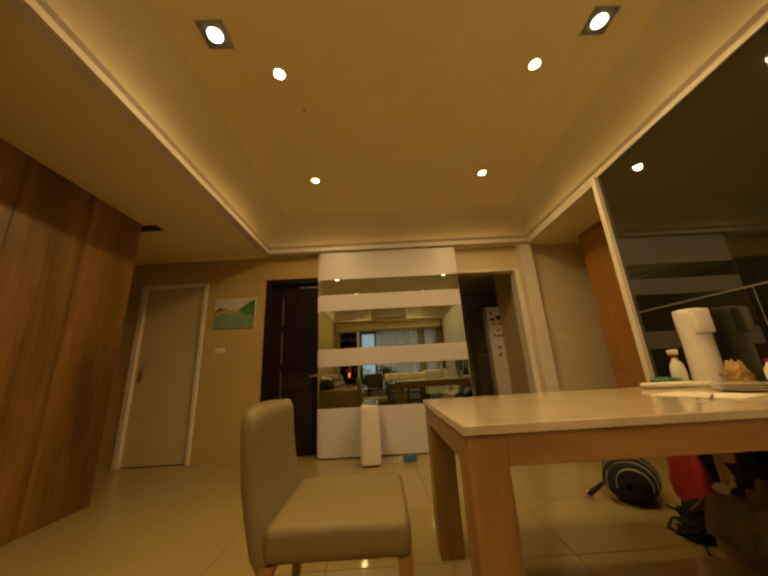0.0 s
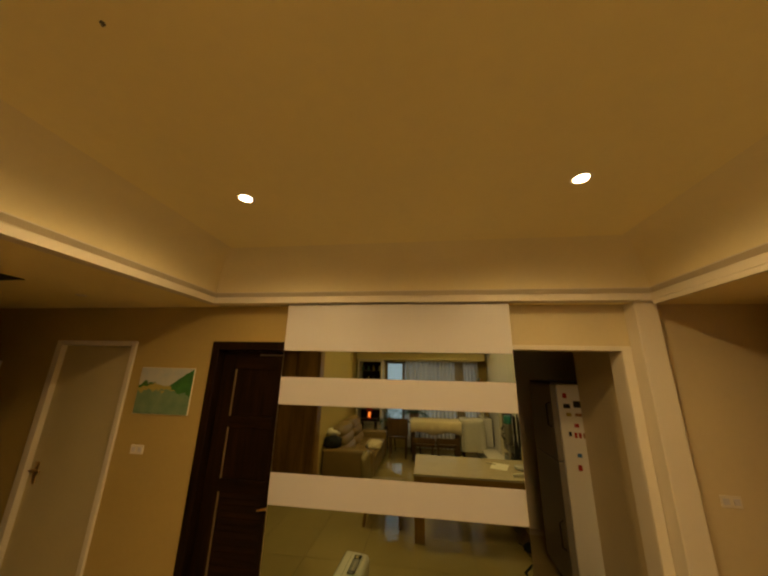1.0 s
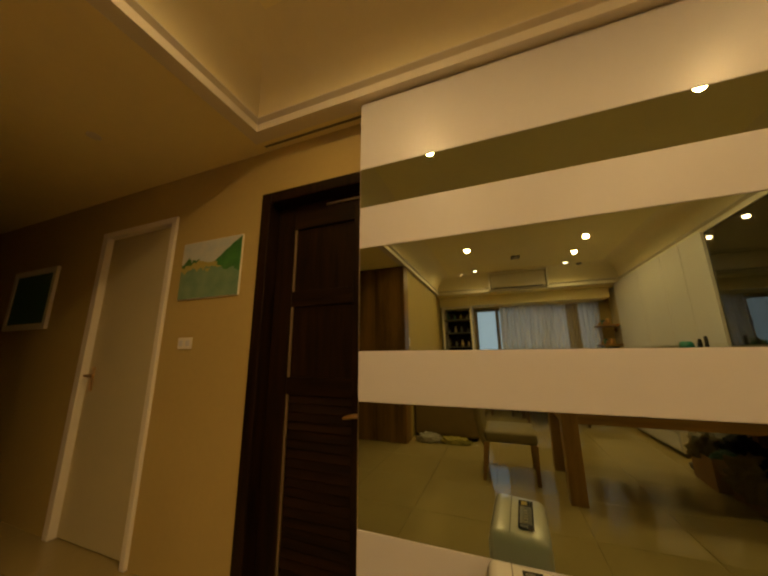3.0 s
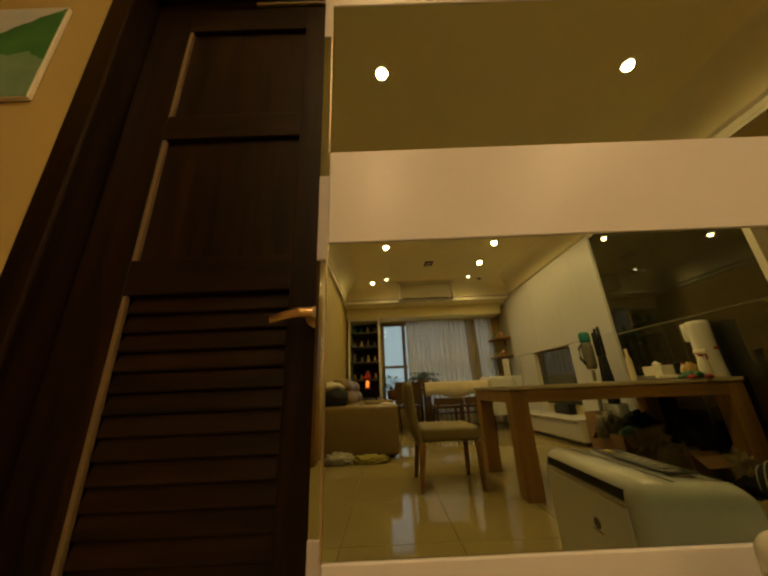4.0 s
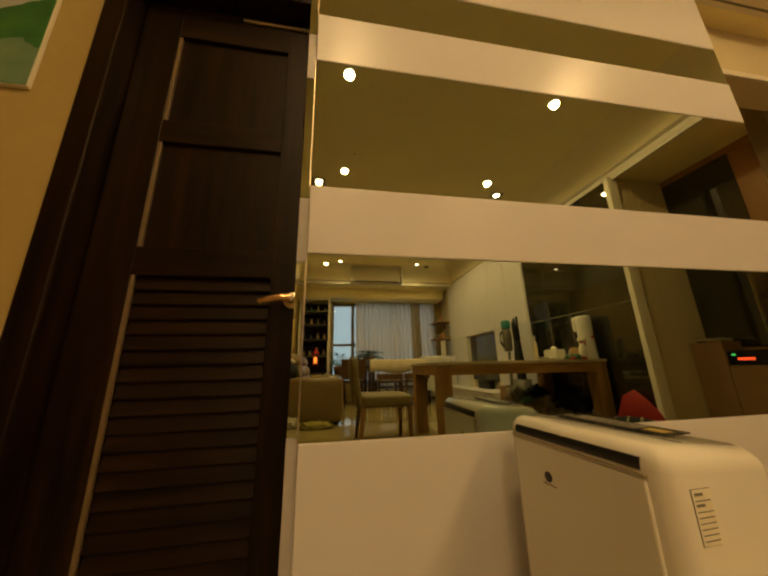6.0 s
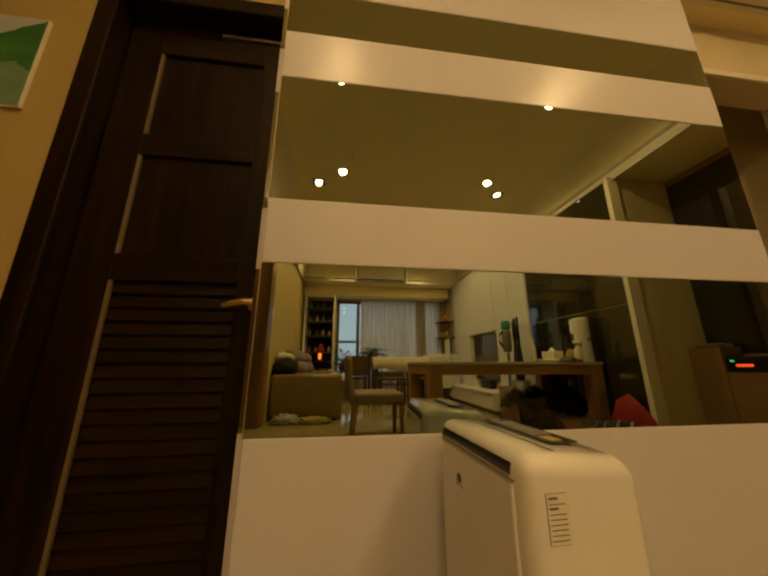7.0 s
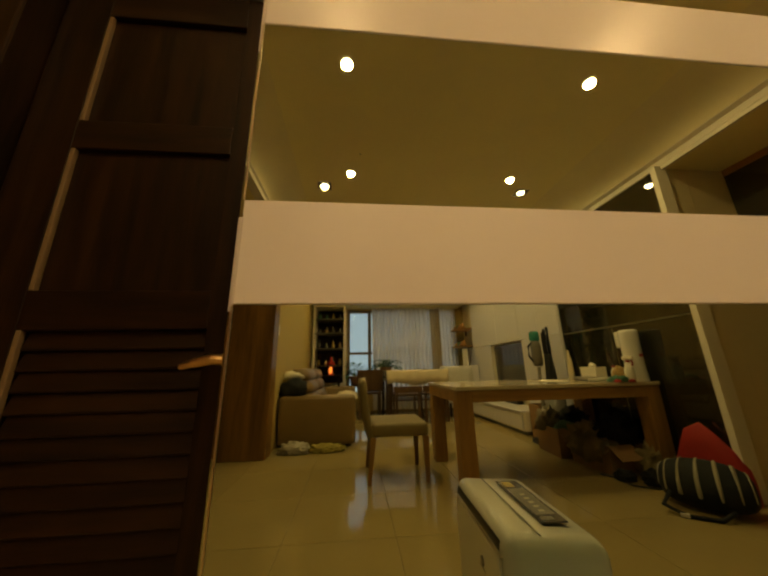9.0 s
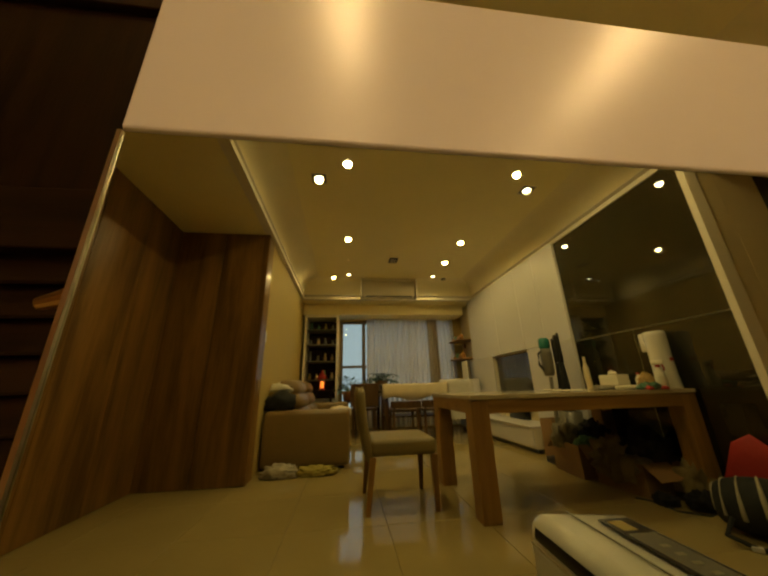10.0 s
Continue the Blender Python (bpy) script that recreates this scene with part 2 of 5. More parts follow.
def tube(points, r, seg=8, bm=None):
    bm = bm or bmesh.new()
    pts = [Vector(p) for p in points]
    rings = []
    for i, p in enumerate(pts):
        d = (pts[min(i + 1, len(pts) - 1)] - pts[max(i - 1, 0)]).normalized()
        side = d.cross(Vector((0, 0, 1)) if abs(d.z) < 0.95 else Vector((1, 0, 0))).normalized()
        up = side.cross(d)
        rr = r[i] if isinstance(r, (list, tuple)) else r
        rings.append([bm.verts.new(p + rr * (math.cos(2 * math.pi * k / seg) * side + math.sin(2 * math.pi * k / seg) * up)) for k in range(seg)])
    for a, b in zip(rings, rings[1:]):
        for k in range(seg):
            bm.faces.new((a[k], a[(k + 1) % seg], b[(k + 1) % seg], b[k]))
    bm.faces.new(rings[0][::-1])
    bm.faces.new(rings[-1])
    return bm


def lump(sx, sy, sz, at=(0, 0, 0), rough=0.12, seed=0, flat=0.0, div=3, bm=None, freq=2.2):
    """A soft uneven body with its lowest point on z = at.z."""
    own = bmesh.new()
    bmesh.ops.create_icosphere(own, subdivisions=div, radius=1)
    for v in own.verts:
        n = noise.noise(v.co * freq + Vector((seed * 3.1, seed, 0))) * rough + noise.noise(v.co * freq * 3 + Vector((seed, 0, seed))) * rough * 0.4
        c = v.co * (1 + n)
        z = c.z
        if z < -flat:
            z = -flat + (z + flat) * 0.1
        v.co = Vector((at[0] + c.x * sx, at[1] + c.y * sy, at[2] + (z + flat + 0.1 * (1 - flat)) * sz))
    low = min(v.co.z for v in own.verts)
    for v in own.verts:
        v.co.z += at[2] - low
    if bm is None:
        return own
    tmp = bpy.data.meshes.new("tmp")
    own.to_mesh(tmp)
    own.free()
    bm.from_mesh(tmp)
    bpy.data.meshes.remove(tmp)
    return bm


def structure(name, bm, material, label, category):
    return tagged(link(name, bm, material), label, category, kind="structure")

# ---------- the shell ----------
FLOOR_X, FLOOR_Y = (-6.3, 3.3), (-3.0, 6.3)
SOFFIT, TOP = 2.458, 2.837
TX0, TX1, TY0, TY1 = -1.35, 2.05, -1.75, 3.69
WALL_Y = 3.86
MIRROR_Y = 3.738

floor = structure("floor", box(*FLOOR_X, *FLOOR_Y, -0.12, -0.006), M_GROUT, "polished cream porcelain tile floor with thin joints", "floor")

b = bmesh.new()
box(-6.3, TX0 - 0.075, -3.0, WALL_Y + 0.14, SOFFIT, SOFFIT + 0.1, bm=b)
box(TX1 + 0.075, 3.3, -3.0, WALL_Y + 0.14, SOFFIT, SOFFIT + 0.1, bm=b)
box(TX0 - 0.075, TX1 + 0.075, TY1 + 0.075, WALL_Y + 0.14, SOFFIT, SOFFIT + 0.1, bm=b)
box(TX0 - 0.075, TX1 + 0.075, -3.0, TY0 - 0.075, SOFFIT, SOFFIT + 0.1, bm=b)
structure("ceiling", b, M_CEIL, "lower painted ceiling round the raised tray", "ceiling")
structure("ceiling_tray", box(TX0 - 0.3, TX1 + 0.3, TY0 - 0.3, TY1 + 0.3, TOP, TOP + 0.1), M_CEIL, "raised painted ceiling with recessed spotlights", "ceiling")
structure("ceiling_kitchen", box(0.2, 3.3, WALL_Y + 0.14, 6.3, 2.4, 2.5), M_CEIL, "plain painted kitchen ceiling", "ceiling")

# moulding that runs round the tray: lip, two steps, then a cove
RISE = SOFFIT + 0.092
PROFILE = [(0.085, SOFFIT - 0.003), (0.0, SOFFIT - 0.003), (0.0, SOFFIT + 0.044), (0.004, SOFFIT + 0.048), (0.044, SOFFIT + 0.050), (0.046, SOFFIT + 0.056), (-0.004, SOFFIT + 0.084), (-0.004, SOFFIT + 0.090)]
COVE = [(0.012 - 0.30 * (1 - math.cos(a * math.pi / 36)), RISE + (TOP - 0.002 - RISE) * math.sin(a * math.pi / 36)) for a in range(19)]

def run_round(profile, smooth=False):
    """Sweep a section of (setback, height) pairs along the four tray edges."""
    b = bmesh.new()
    for i in range(4):
        loops = []
        for d, z in profile:
            c = ((TX0 - d, TY0 - d, z), (TX1 + d, TY0 - d, z), (TX1 + d, TY1 + d, z), (TX0 - d, TY1 + d, z))
            loops.append((b.verts.new(c[i]), b.verts.new(c[(i + 1) % 4])))
        for p, q in zip(loops, loops[1:]):
            b.faces.new((p[0], p[1], q[1], q[0])).smooth = smooth
    return b


structure("cove", run_round(COVE, True), M_COVE, "smooth painted cove rising to the ceiling tray", "cove")
structure("crown_moulding", run_round(PROFILE), M_TRIM, "painted stepped crown moulding round the ceiling tray", "moulding")

structure("soffit_trim", box(TX1 + 0.002, TX1 + 0.024, TY0 + 0.002, TY1 - 0.002, SOFFIT - 0.036, SOFFIT - 0.0035, 0.003), M_TRIM, "narrow painted strip under the east tray edge", "trim")

# north wall with its three openings: white door, dark door, kitchen
WD0, WD1, WDT = -3.04, -2.18, 2.14
DD0, DD1, DDT = -1.418, -0.62, 2.145
KT0, KT1, KTT = 0.95, 1.90, 2.105
b = bmesh.new()
Y0, Y1 = WALL_Y, WALL_Y + 0.14
box(-6.3, WD0, Y0, Y1, 0, SOFFIT, bm=b)
box(WD0, WD1, Y0, Y1, WDT, SOFFIT, bm=b)
box(WD1, DD0, Y0, Y1, 0, SOFFIT, bm=b)
box(DD0, DD1, Y0, Y1, DDT, SOFFIT, bm=b)
box(DD1, 0.2, Y0, Y1, 0, SOFFIT, bm=b)
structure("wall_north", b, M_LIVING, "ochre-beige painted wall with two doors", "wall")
b = box(0.2, KT0, Y0, Y1, 0, SOFFIT)
box(KT0, KT1, Y0, Y1, KTT, SOFFIT, bm=b)
box(KT1, 3.3, Y0, Y1, 0, SOFFIT, bm=b)
structure("wall_kitchen_side", b, M_WALL, "pale painted wall with the kitchen opening", "wall")
structure("wall_pilaster", box(1.955, 2.11, 3.735, WALL_Y - 0.002, 0, SOFFIT - 0.002, 0.006), M_TRIM, "pale painted pilaster beside the kitchen opening", "wall")

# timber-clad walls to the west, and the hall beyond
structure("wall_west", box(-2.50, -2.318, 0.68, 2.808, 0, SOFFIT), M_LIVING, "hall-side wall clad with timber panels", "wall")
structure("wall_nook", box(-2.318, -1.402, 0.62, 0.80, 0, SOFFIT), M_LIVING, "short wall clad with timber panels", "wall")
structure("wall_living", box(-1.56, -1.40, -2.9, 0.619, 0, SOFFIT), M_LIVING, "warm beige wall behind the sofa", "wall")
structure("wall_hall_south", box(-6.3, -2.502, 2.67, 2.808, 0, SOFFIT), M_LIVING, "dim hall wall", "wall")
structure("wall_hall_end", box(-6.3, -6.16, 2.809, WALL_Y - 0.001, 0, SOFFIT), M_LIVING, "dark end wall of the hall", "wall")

# closed dark door at the end of the hall
b = box(-6.155, -6.12, 2.95, 3.75, 0.0, 2.08, 0.004)
structure("door_3", b, M_DARKWOOD, "closed dark wooden door at the hall's end", "door")

# south wall with the window
WX0, WX1 = -0.65, 1.86
b = bmesh.new()
box(-1.40, WX0, -2.78, -2.62, 0, SOFFIT, bm=b)
box(WX1, 3.3, -2.78, -2.62, 0, SOFFIT, bm=b)
box(WX0, WX1, -2.78, -2.62, 2.2, SOFFIT, bm=b)
box(WX0, WX1, -2.78, -2.62, 0, 0.35, bm=b)
structure("wall_south", b, M_LIVING, "far living room wall with a wide window", "wall")
structure("beam", box(-1.40, 1.98, -2.619, -2.12, 2.235, SOFFIT - 0.002, 0.004), M_CEIL, "boxed beam over the window and curtain", "beam")

# east side: wall behind black glass, recess with cabinet
structure("wall_east", box(2.10, 2.3, -2.619, 2.34, 0, SOFFIT), M_WALL, "east wall behind glass and cabinets", "wall")
structure("wall_recess", box(2.301, 3.16, 2.08, 2.34, 0, SOFFIT), M_WALL, "painted side wall of the cabinet recess", "wall")
structure("wall_recess_back", box(3.16, 3.3, 2.08, WALL_Y - 0.001, 0, SOFFIT), M_WALL, "wall behind the timber cabinet", "wall")

# kitchen shell, unlit
structure("wall_kitchen_east", box(2.0, 2.14, WALL_Y + 0.141, 4.85, 0, 2.4), M_WALL, "pale tiled kitchen wall", "wall")
structure("wall_kitchen_back", box(0.2, 3.3, 6.16, 6.3, 0, 2.4), M_WALL, "kitchen back wall", "wall")
structure("wall_kitchen_west", box(0.2, 0.34, WALL_Y + 0.141, 6.159, 0, 2.4), M_WALL, "kitchen side wall", "wall")
structure("wall_kitchen_far_east", box(3.16, 3.3, WALL_Y + 0.141, 6.159, 0, 2.4), M_WALL, "kitchen far side wall", "wall")

# frames of the openings
b = box(KT0, KT1 + 0.07, WALL_Y - 0.015, WALL_Y - 0.001, KTT, KTT + 0.035, 0.003)
box(KT1 - 0.016, KT1 + 0.05, WALL_Y - 0.016, WALL_Y - 0.001, 0, KTT - 0.001, 0.003, bm=b)
box(KT1 - 0.016, KT1 - 0.001, WALL_Y, WALL_Y + 0.15, 0, KTT - 0.001, 0.002, bm=b)
structure("kitchen_opening_trim", b, M_TRIM, "white painted trim round the kitchen opening", "trim")

# ---------- timber cladding ----------
wall_w = bpy.data.objects["wall_west"]
edges = [0.80, 1.31, 1.82, 2.31, 2.808]
for a, c in zip(edges, edges[1:]):
    part("panel", box(-2.317, -2.30, a + 0.0015, c - 0.0015, 0.004, SOFFIT - 0.004, 0.0015, 1), M_WOOD, wall_w, "warm brown veneer panel")
part("corner_panel", box(-2.502, -2.317, 2.8085, 2.825, 0.004, SOFFIT - 0.004, 0.0015, 1), M_WOOD, wall_w, "veneered end panel")
wall_n = bpy.data.objects["wall_nook"]
for a, c in ((-2.30, -1.85), (-1.85, -1.385)):
    part("panel", box(a + 0.0015, c - 0.0015, 0.801, 0.818, 0.004, SOFFIT - 0.004, 0.0015, 1), M_WOOD, wall_n, "brown veneer panel")
part("corner_panel", box(-1.401, -1.385, 0.62, 0.8008, 0.004, SOFFIT - 0.004, 0.0015, 1), M_WOOD, wall_n, "veneered end panel")


# ---------- sliding panel with white stripes and bronze mirror ----------
def sliding_panel():
    X0, X1, YF, YB = -0.695, 1.085, 3.735, 3.80
    t = thing("sliding_panel", (0, 0, 0), "wide wall panel of white lacquered stripes and bronze mirror strips", "wall panel")
    part("core", box(X0 + 0.004, X1 - 0.004, MIRROR_Y + 0.006, YB - 0.002, 0.012, 2.444), M_GREY, t, "dark panel core")
    for z0, z1 in ((0.012, 0.520), (0.984, 1.190), (1.657, 1.862), (2.066, 2.447)):
        part("stripe", box(X0, X1, YF, YB, z0, z1, 0.0025), M_WHITE, t, "white lacquered board")
    for z0, z1 in ((0.521, 0.983), (1.191, 1.656), (1.863, 2.065)):
        part("mirror_strip", box(X0 + 0.001, X1 - 0.001, MIRROR_Y, MIRROR_Y + 0.006, z0, z1), M_MIRROR, t, "tinted bronze mirror")
        part("edge_trim", box(X0 - 0.0025, X0 + 0.0008, MIRROR_Y - 0.002, MIRROR_Y + 0.05, z0, z1), M_STEEL, t, "thin bright metal edge")
    # narrower fixed strip set back beside the dark door
    for z0, z1 in ((0.012, 0.520), (0.984, 1.190), (1.657, 1.862), (2.066, 2.445)):
        part("edge_stripe", box(-0.730, X0 + 0.06, 3.803, 3.845, z0, z1, 0.002), M_WHITE, t, "white set-back edge")
    for z0, z1 in ((0.521, 0.983), (1.191, 1.656), (1.863, 2.065)):
        part("edge_mirror", box(-0.729, X0 + 0.06, 3.806, 3.845, z0, z1), M_MIRROR, t, "mirror set-back edge")
    return t


sliding_panel()
b = box(-1.40, -0.70, 3.805, 3.82, SOFFIT - 0.0035, SOFFIT - 0.001)
structure("sliding_track_west", b, M_GREY, "dark sliding door slot in the ceiling", "track")
b = box(1.09, 1.93, 3.742, 3.752, SOFFIT - 0.0035, SOFFIT - 0.001)
structure("sliding_track_east", b, M_GREY, "dark sliding door slot in the ceiling", "track")


# ---------- doors ----------
def dark_door():
    t = tagged(thing("door_1", (0, 0, 0), "dark stained wooden door with two panels above a louvred lower half", "door"), kind="structure")
    f = box(DD0, DD0 + 0.07, WALL_Y - 0.018, WALL_Y + 0.13, 0, DDT, 0.006)
    box(DD0 + 0.07, DD1, WALL_Y - 0.018, WALL_Y + 0.13, DDT - 0.07, DDT, 0.006, bm=f)
    part("door_frame", f, M_DARKWOOD, t, "dark wooden door frame")
    L0, L1, LT, YF, YB = DD0 + 0.075, -0.64, DDT - 0.076, 3.925, 3.965
    A, B = -1.218, -0.822
    part("stile", box(L0, A, YF, YB, 0.01, LT, 0.002), M_DARKWOOD, t)
    part("stile", box(B, L1, YF, YB, 0.01, LT, 0.002), M_DARKWOOD, t)
    for z0, z1 in ((0.01, 0.14), (0.968, 1.058), (1.442, 1.530), (1.912, LT)):
        part("rail", box(A, B, YF, YB, z0, z1, 0.002), M_DARKWOODX, t)
    for z0, z1 in ((1.058, 1.442), (1.530, 1.912)):
        part("panel", box(A, B, YF + 0.014, YF + 0.026, z0, z1), M_DARKWOOD, t, "recessed dark wooden panel")
        b = box(A, A + 0.011, YF + 0.001, YF + 0.014, z0, z1, 0.002)
        part("bead", b, M_EDGE, t, "pale worn edge bead")
    part("bead", box(A, A + 0.011, YF + 0.001, YF + 0.014, 0.14, 0.968, 0.002), M_EDGE, t, "pale worn edge bead")
    n = 19
    for i in range(n):
        z = 0.158 + i * (0.968 - 0.176) / (n - 1)
        s = box(A + 0.011, B, -0.004, 0.004, -0.0275, 0.0275, 0.0025, 1)
        bmesh.ops.transform(s, matrix=pose(0, YF + 0.02, z, -17), verts=s.verts)
        part("louvre", s, M_DARKWOODX, t)
    part("back", box(A, B, YB - 0.005, YB - 0.001, 0.14, 0.968), M_DARKWOOD, t)
    h = spin([(0.0255, 0), (0.0255, 0.008), (0.012, 0.012), (0.011, 0.045)], 20)
    bmesh.ops.transform(h, matrix=pose(-0.752, YF, 0.895, 90), verts=h.verts)
    lev = part("handle", h, M_STEEL, t, "satin steel rose")
    g = tube([(-0.752, YF - 0.045, 0.895), (-0.78, YF - 0.048, 0.896), (-0.815, YF - 0.048, 0.889), (-0.842, YF - 0.046, 0.882)], [0.012, 0.0115, 0.010, 0.007], 12)
    part("lever", g, M_BRASS, lev, "wooden-toned lever")
    c = box(-1.0, -0.69, YF - 0.012, YF, LT - 0.04, LT - 0.028, 0.002)
    part("closer_arm", c, M_STEEL, t, "thin metal closer arm")
    return t


def white_door():
    t = tagged(thing("door_2", (0, 0, 0), "closed white painted flush door with narrow frame", "door"), kind="structure")
    f = box(WD0, WD0 + 0.065, WALL_Y - 0.02, WALL_Y + 0.10, 0, WDT, 0.005)
    box(WD1 - 0.045, WD1, WALL_Y - 0.02, WALL_Y + 0.10, 0, WDT, 0.005, bm=f)
    box(WD0 + 0.065, WD1 - 0.045, WALL_Y - 0.02, WALL_Y + 0.10, WDT - 0.045, WDT, 0.005, bm=f)
    part("door_frame", f, M_TRIM, t, "white painted door frame")
    leaf = part("leaf", box(WD0 + 0.067, WD1 - 0.047, WALL_Y + 0.025, WALL_Y + 0.065, 0.008, WDT - 0.047, 0.003), M_DOORWHITE, t)
    hx = WD0 + 0.13
    part("escutcheon", box(hx - 0.02, hx + 0.02, WALL_Y + 0.018, WALL_Y + 0.025, 0.93, 1.10, 0.004), M_BRASS, leaf, "brown metal plate")
    part("lever", tube([(hx, WALL_Y + 0.02, 1.04), (hx, WALL_Y - 0.025, 1.04), (hx + 0.02, WALL_Y - 0.03, 1.04), (hx + 0.11, WALL_Y - 0.03, 1.037)], 0.009, 10), M_BRASS, leaf, "bronze door lever")
    return t


dark_door()
white_door()
# bathroom side behind the dark door, hall side behind the white one
structure("wall_behind_doors", box(-3.2, -0.4, WALL_Y + 0.16, WALL_Y + 0.2, 0, SOFFIT), M_WALL, "plain wall closing the rooms behind the doors", "wall")


# ---------- lights ----------
def downlight(x, y, beam=150, watts=LAMP_WATTS, aim=(0, 0, -1)):
    t = thing("downlight", (x, y, TOP), "small round recessed downlight, lit, in the white ceiling", "ceiling light", "ceiling downlights")
    ring = spin([(0.047, -0.004), (0.050, -0.001), (0.050, 0.0), (0.036, 0.0), (0.036, -0.003), (0.047, -0.004)], 28, caps=False)
    part("ring", ring, M_TRIM, t, "white ring")
    part("lens", spin([(0.034, -0.0028), (0.034, -0.0012)], 28), M_LENS, t, "glowing lens")
    l = bpy.data.lights.new("downlight_lamp", "SPOT")
    l.energy, l.color, l.spot_size, l.spot_blend, l.shadow_soft_size = watts * 14, LAMP_COLOUR, radians(beam), 0.62 if beam > 150 else 0.9, 0.035
    o = new("downlight_lamp", l)
    o.parent = t
    o.matrix_basis = pose(0, 0, -0.012) if aim[:2] == (0, 0) else look((0, 0, -0.012), aim)
    return t


for x, y in ((-0.541, 2.745), (1.197, 2.74), (-0.53, 1.602), (1.19, 1.602), (-0.514, 0.074), (1.166, 0.08), (1.163, -0.67), (-0.496, -1.374), (1.152, -1.395)):
    downlight(x, y, 176 if y > -1 else 128)
# the one beside the sofa is swivelled towards the wall
downlight(-0.784, -1.503, 100, aim=(-0.62, 0.66, -0.93))


def square_downlight(x, y, turn=0):
    t = thing("square_downlight", (x, y, TOP), "square recessed downlight with dark reflector and bright bulb", "ceiling light", "square ceiling downlights", turn=turn)
    s = 0.07
    f = box(-s - 0.006, s + 0.006, -s - 0.006, -s, -0.006, -0.001)
    box(-s - 0.006, s + 0.006, s, s + 0.006, -0.006, -0.001, bm=f)
    box(-s - 0.006, -s, -s, s, -0.006, -0.001, bm=f)
    box(s, s + 0.006, -s, s, -0.006, -0.001, bm=f)
    part("frame", f, M_STEEL, t, "thin metal frame")
    part("reflector", box(-s, s, -s, s, -0.003, -0.0012), M_GREY, t, "dark grey reflector plate")
    part("bulb", spin([(0.038, -0.010), (0.041, -0.006), (0.041, -0.003)], 24), M_LENS, t, "glowing bulb")
    l = bpy.data.lights.new("square_lamp", "SPOT")
    l.energy, l.color, l.spot_size, l.spot_blend, l.shadow_soft_size = LAMP_WATTS * 10, LAMP_COLOUR, radians(120), 0.9, 0.04
    o = new("square_lamp", l)
    o.parent = t
    o.matrix_basis = pose(0, 0, -0.018)


square_downlight(-0.82, 1.352)
square_downlight(1.456, 1.352)


def ceiling_vent(x, y, s, name, label):
    t = thing(name, (x, y, TOP), label, "ceiling vent")
    part("plate", box(-s * 0.7, s * 0.7, -s, s, -0.008, -0.001, 0.003), M_BLACK, t, "dark plate")
    for k in (-0.4, 0.4):
        part("slat", box(-s * 0.45, s * 0.45, k * s - 0.012, k * s + 0.012, -0.016, -0.0085), M_TRIM, t, "pale slat")


ceiling_vent(0.249, -0.66, 0.105, "ceiling_vent", "small dark square ceiling fitting with two slats")
t = thing("smoke_alarm", (1.40, -1.50, TOP), "small dark round alarm on the ceiling", "smoke alarm")
part("body", spin([(0.05, -0.001), (0.05, -0.02), (0.035, -0.03)], 24), M_GREY, t)
t = thing("ceiling_sensor", (-0.51, -0.69, TOP), "tiny ceiling sensor with an amber light", "sensor")
part("cap", spin([(0.022, -0.001), (0.022, -0.006), (0.016, -0.009)], 18), M_TRIM, t, "white cap")
part("indicator", spin([(0.008, -0.0092), (0.007, -0.012)], 12), M_AMBER, t, "glowing amber dot")
t = thing("ceiling_hook", (-0.437, 1.882, TOP), "tiny grey hook in the ceiling", "hook")
t.scale = (0.6, 0.6, 0.6)
part("plate", spin([(0.012, -0.001), (0.012, -0.004), (0.006, -0.006)], 14), M_GREY, t)
part("hook", tube([(0, 0, -0.0062), (0, 0, -0.018), (0.008, 0, -0.024), (0.014, 0, -0.018)], 0.0025, 6), M_GREY, t, "bent wire")
t = thing("access_slot", (-2.36, 2.90, SOFFIT), "dark slot in the hall ceiling beside the timber wall", "ceiling slot")
part("plate", box(-0.20, 0.18, -0.07, 0.05, -0.006, -0.001, 0.002), M_BLACK, t)
t = thing("blank_cover", (-2.27, 3.36, SOFFIT), "small flat white cap on the hall ceiling", "ceiling fitting")
part("body", spin([(0.035, -0.001), (0.035, -0.006), (0.03, -0.009)], 20), M_TRIM, t)


# ---------- dining corner ----------
def dining_table():
    t = thing("dining_table", (0, 0, 0), "oak dining table with pale stone-look top against the black glass", "table")
    X0, X1, Y0, Y1, Z = 0.285, 2.005, 1.04, 1.945, 0.722
    part("tabletop", box(X0, X1, Y0, Y1, Z - 0.028, Z, 0.004), M_MARBLE, t, "pale streaked stone-look top")
    i, LG = 0.008, 0.12
    for y0 in (Y0 + i, Y1 - i - 0.022):
        part("apron", box(X0 + i + LG, X1 - i - LG, y0, y0 + 0.022, Z - 0.115, Z - 0.0285, 0.002), M_OAKX, t, "oak apron rail")
    for x0 in (X0 + i, X1 - i - 0.022):
        part("apron", box(x0, x0 + 0.022, Y0 + i + LG, Y1 - i - LG, Z - 0.115, Z - 0.0285, 0.002), M_OAKX, t, "oak apron rail")
    for x0 in (X0 + i, X1 - i - LG):
        for y0 in (Y0 + i, Y1 - i - LG):
            part("leg", box(x0, x0 + LG, y0, y0 + LG, 0, Z - 0.0285, 0.004), M_OAK, t, "square oak leg")
    return t


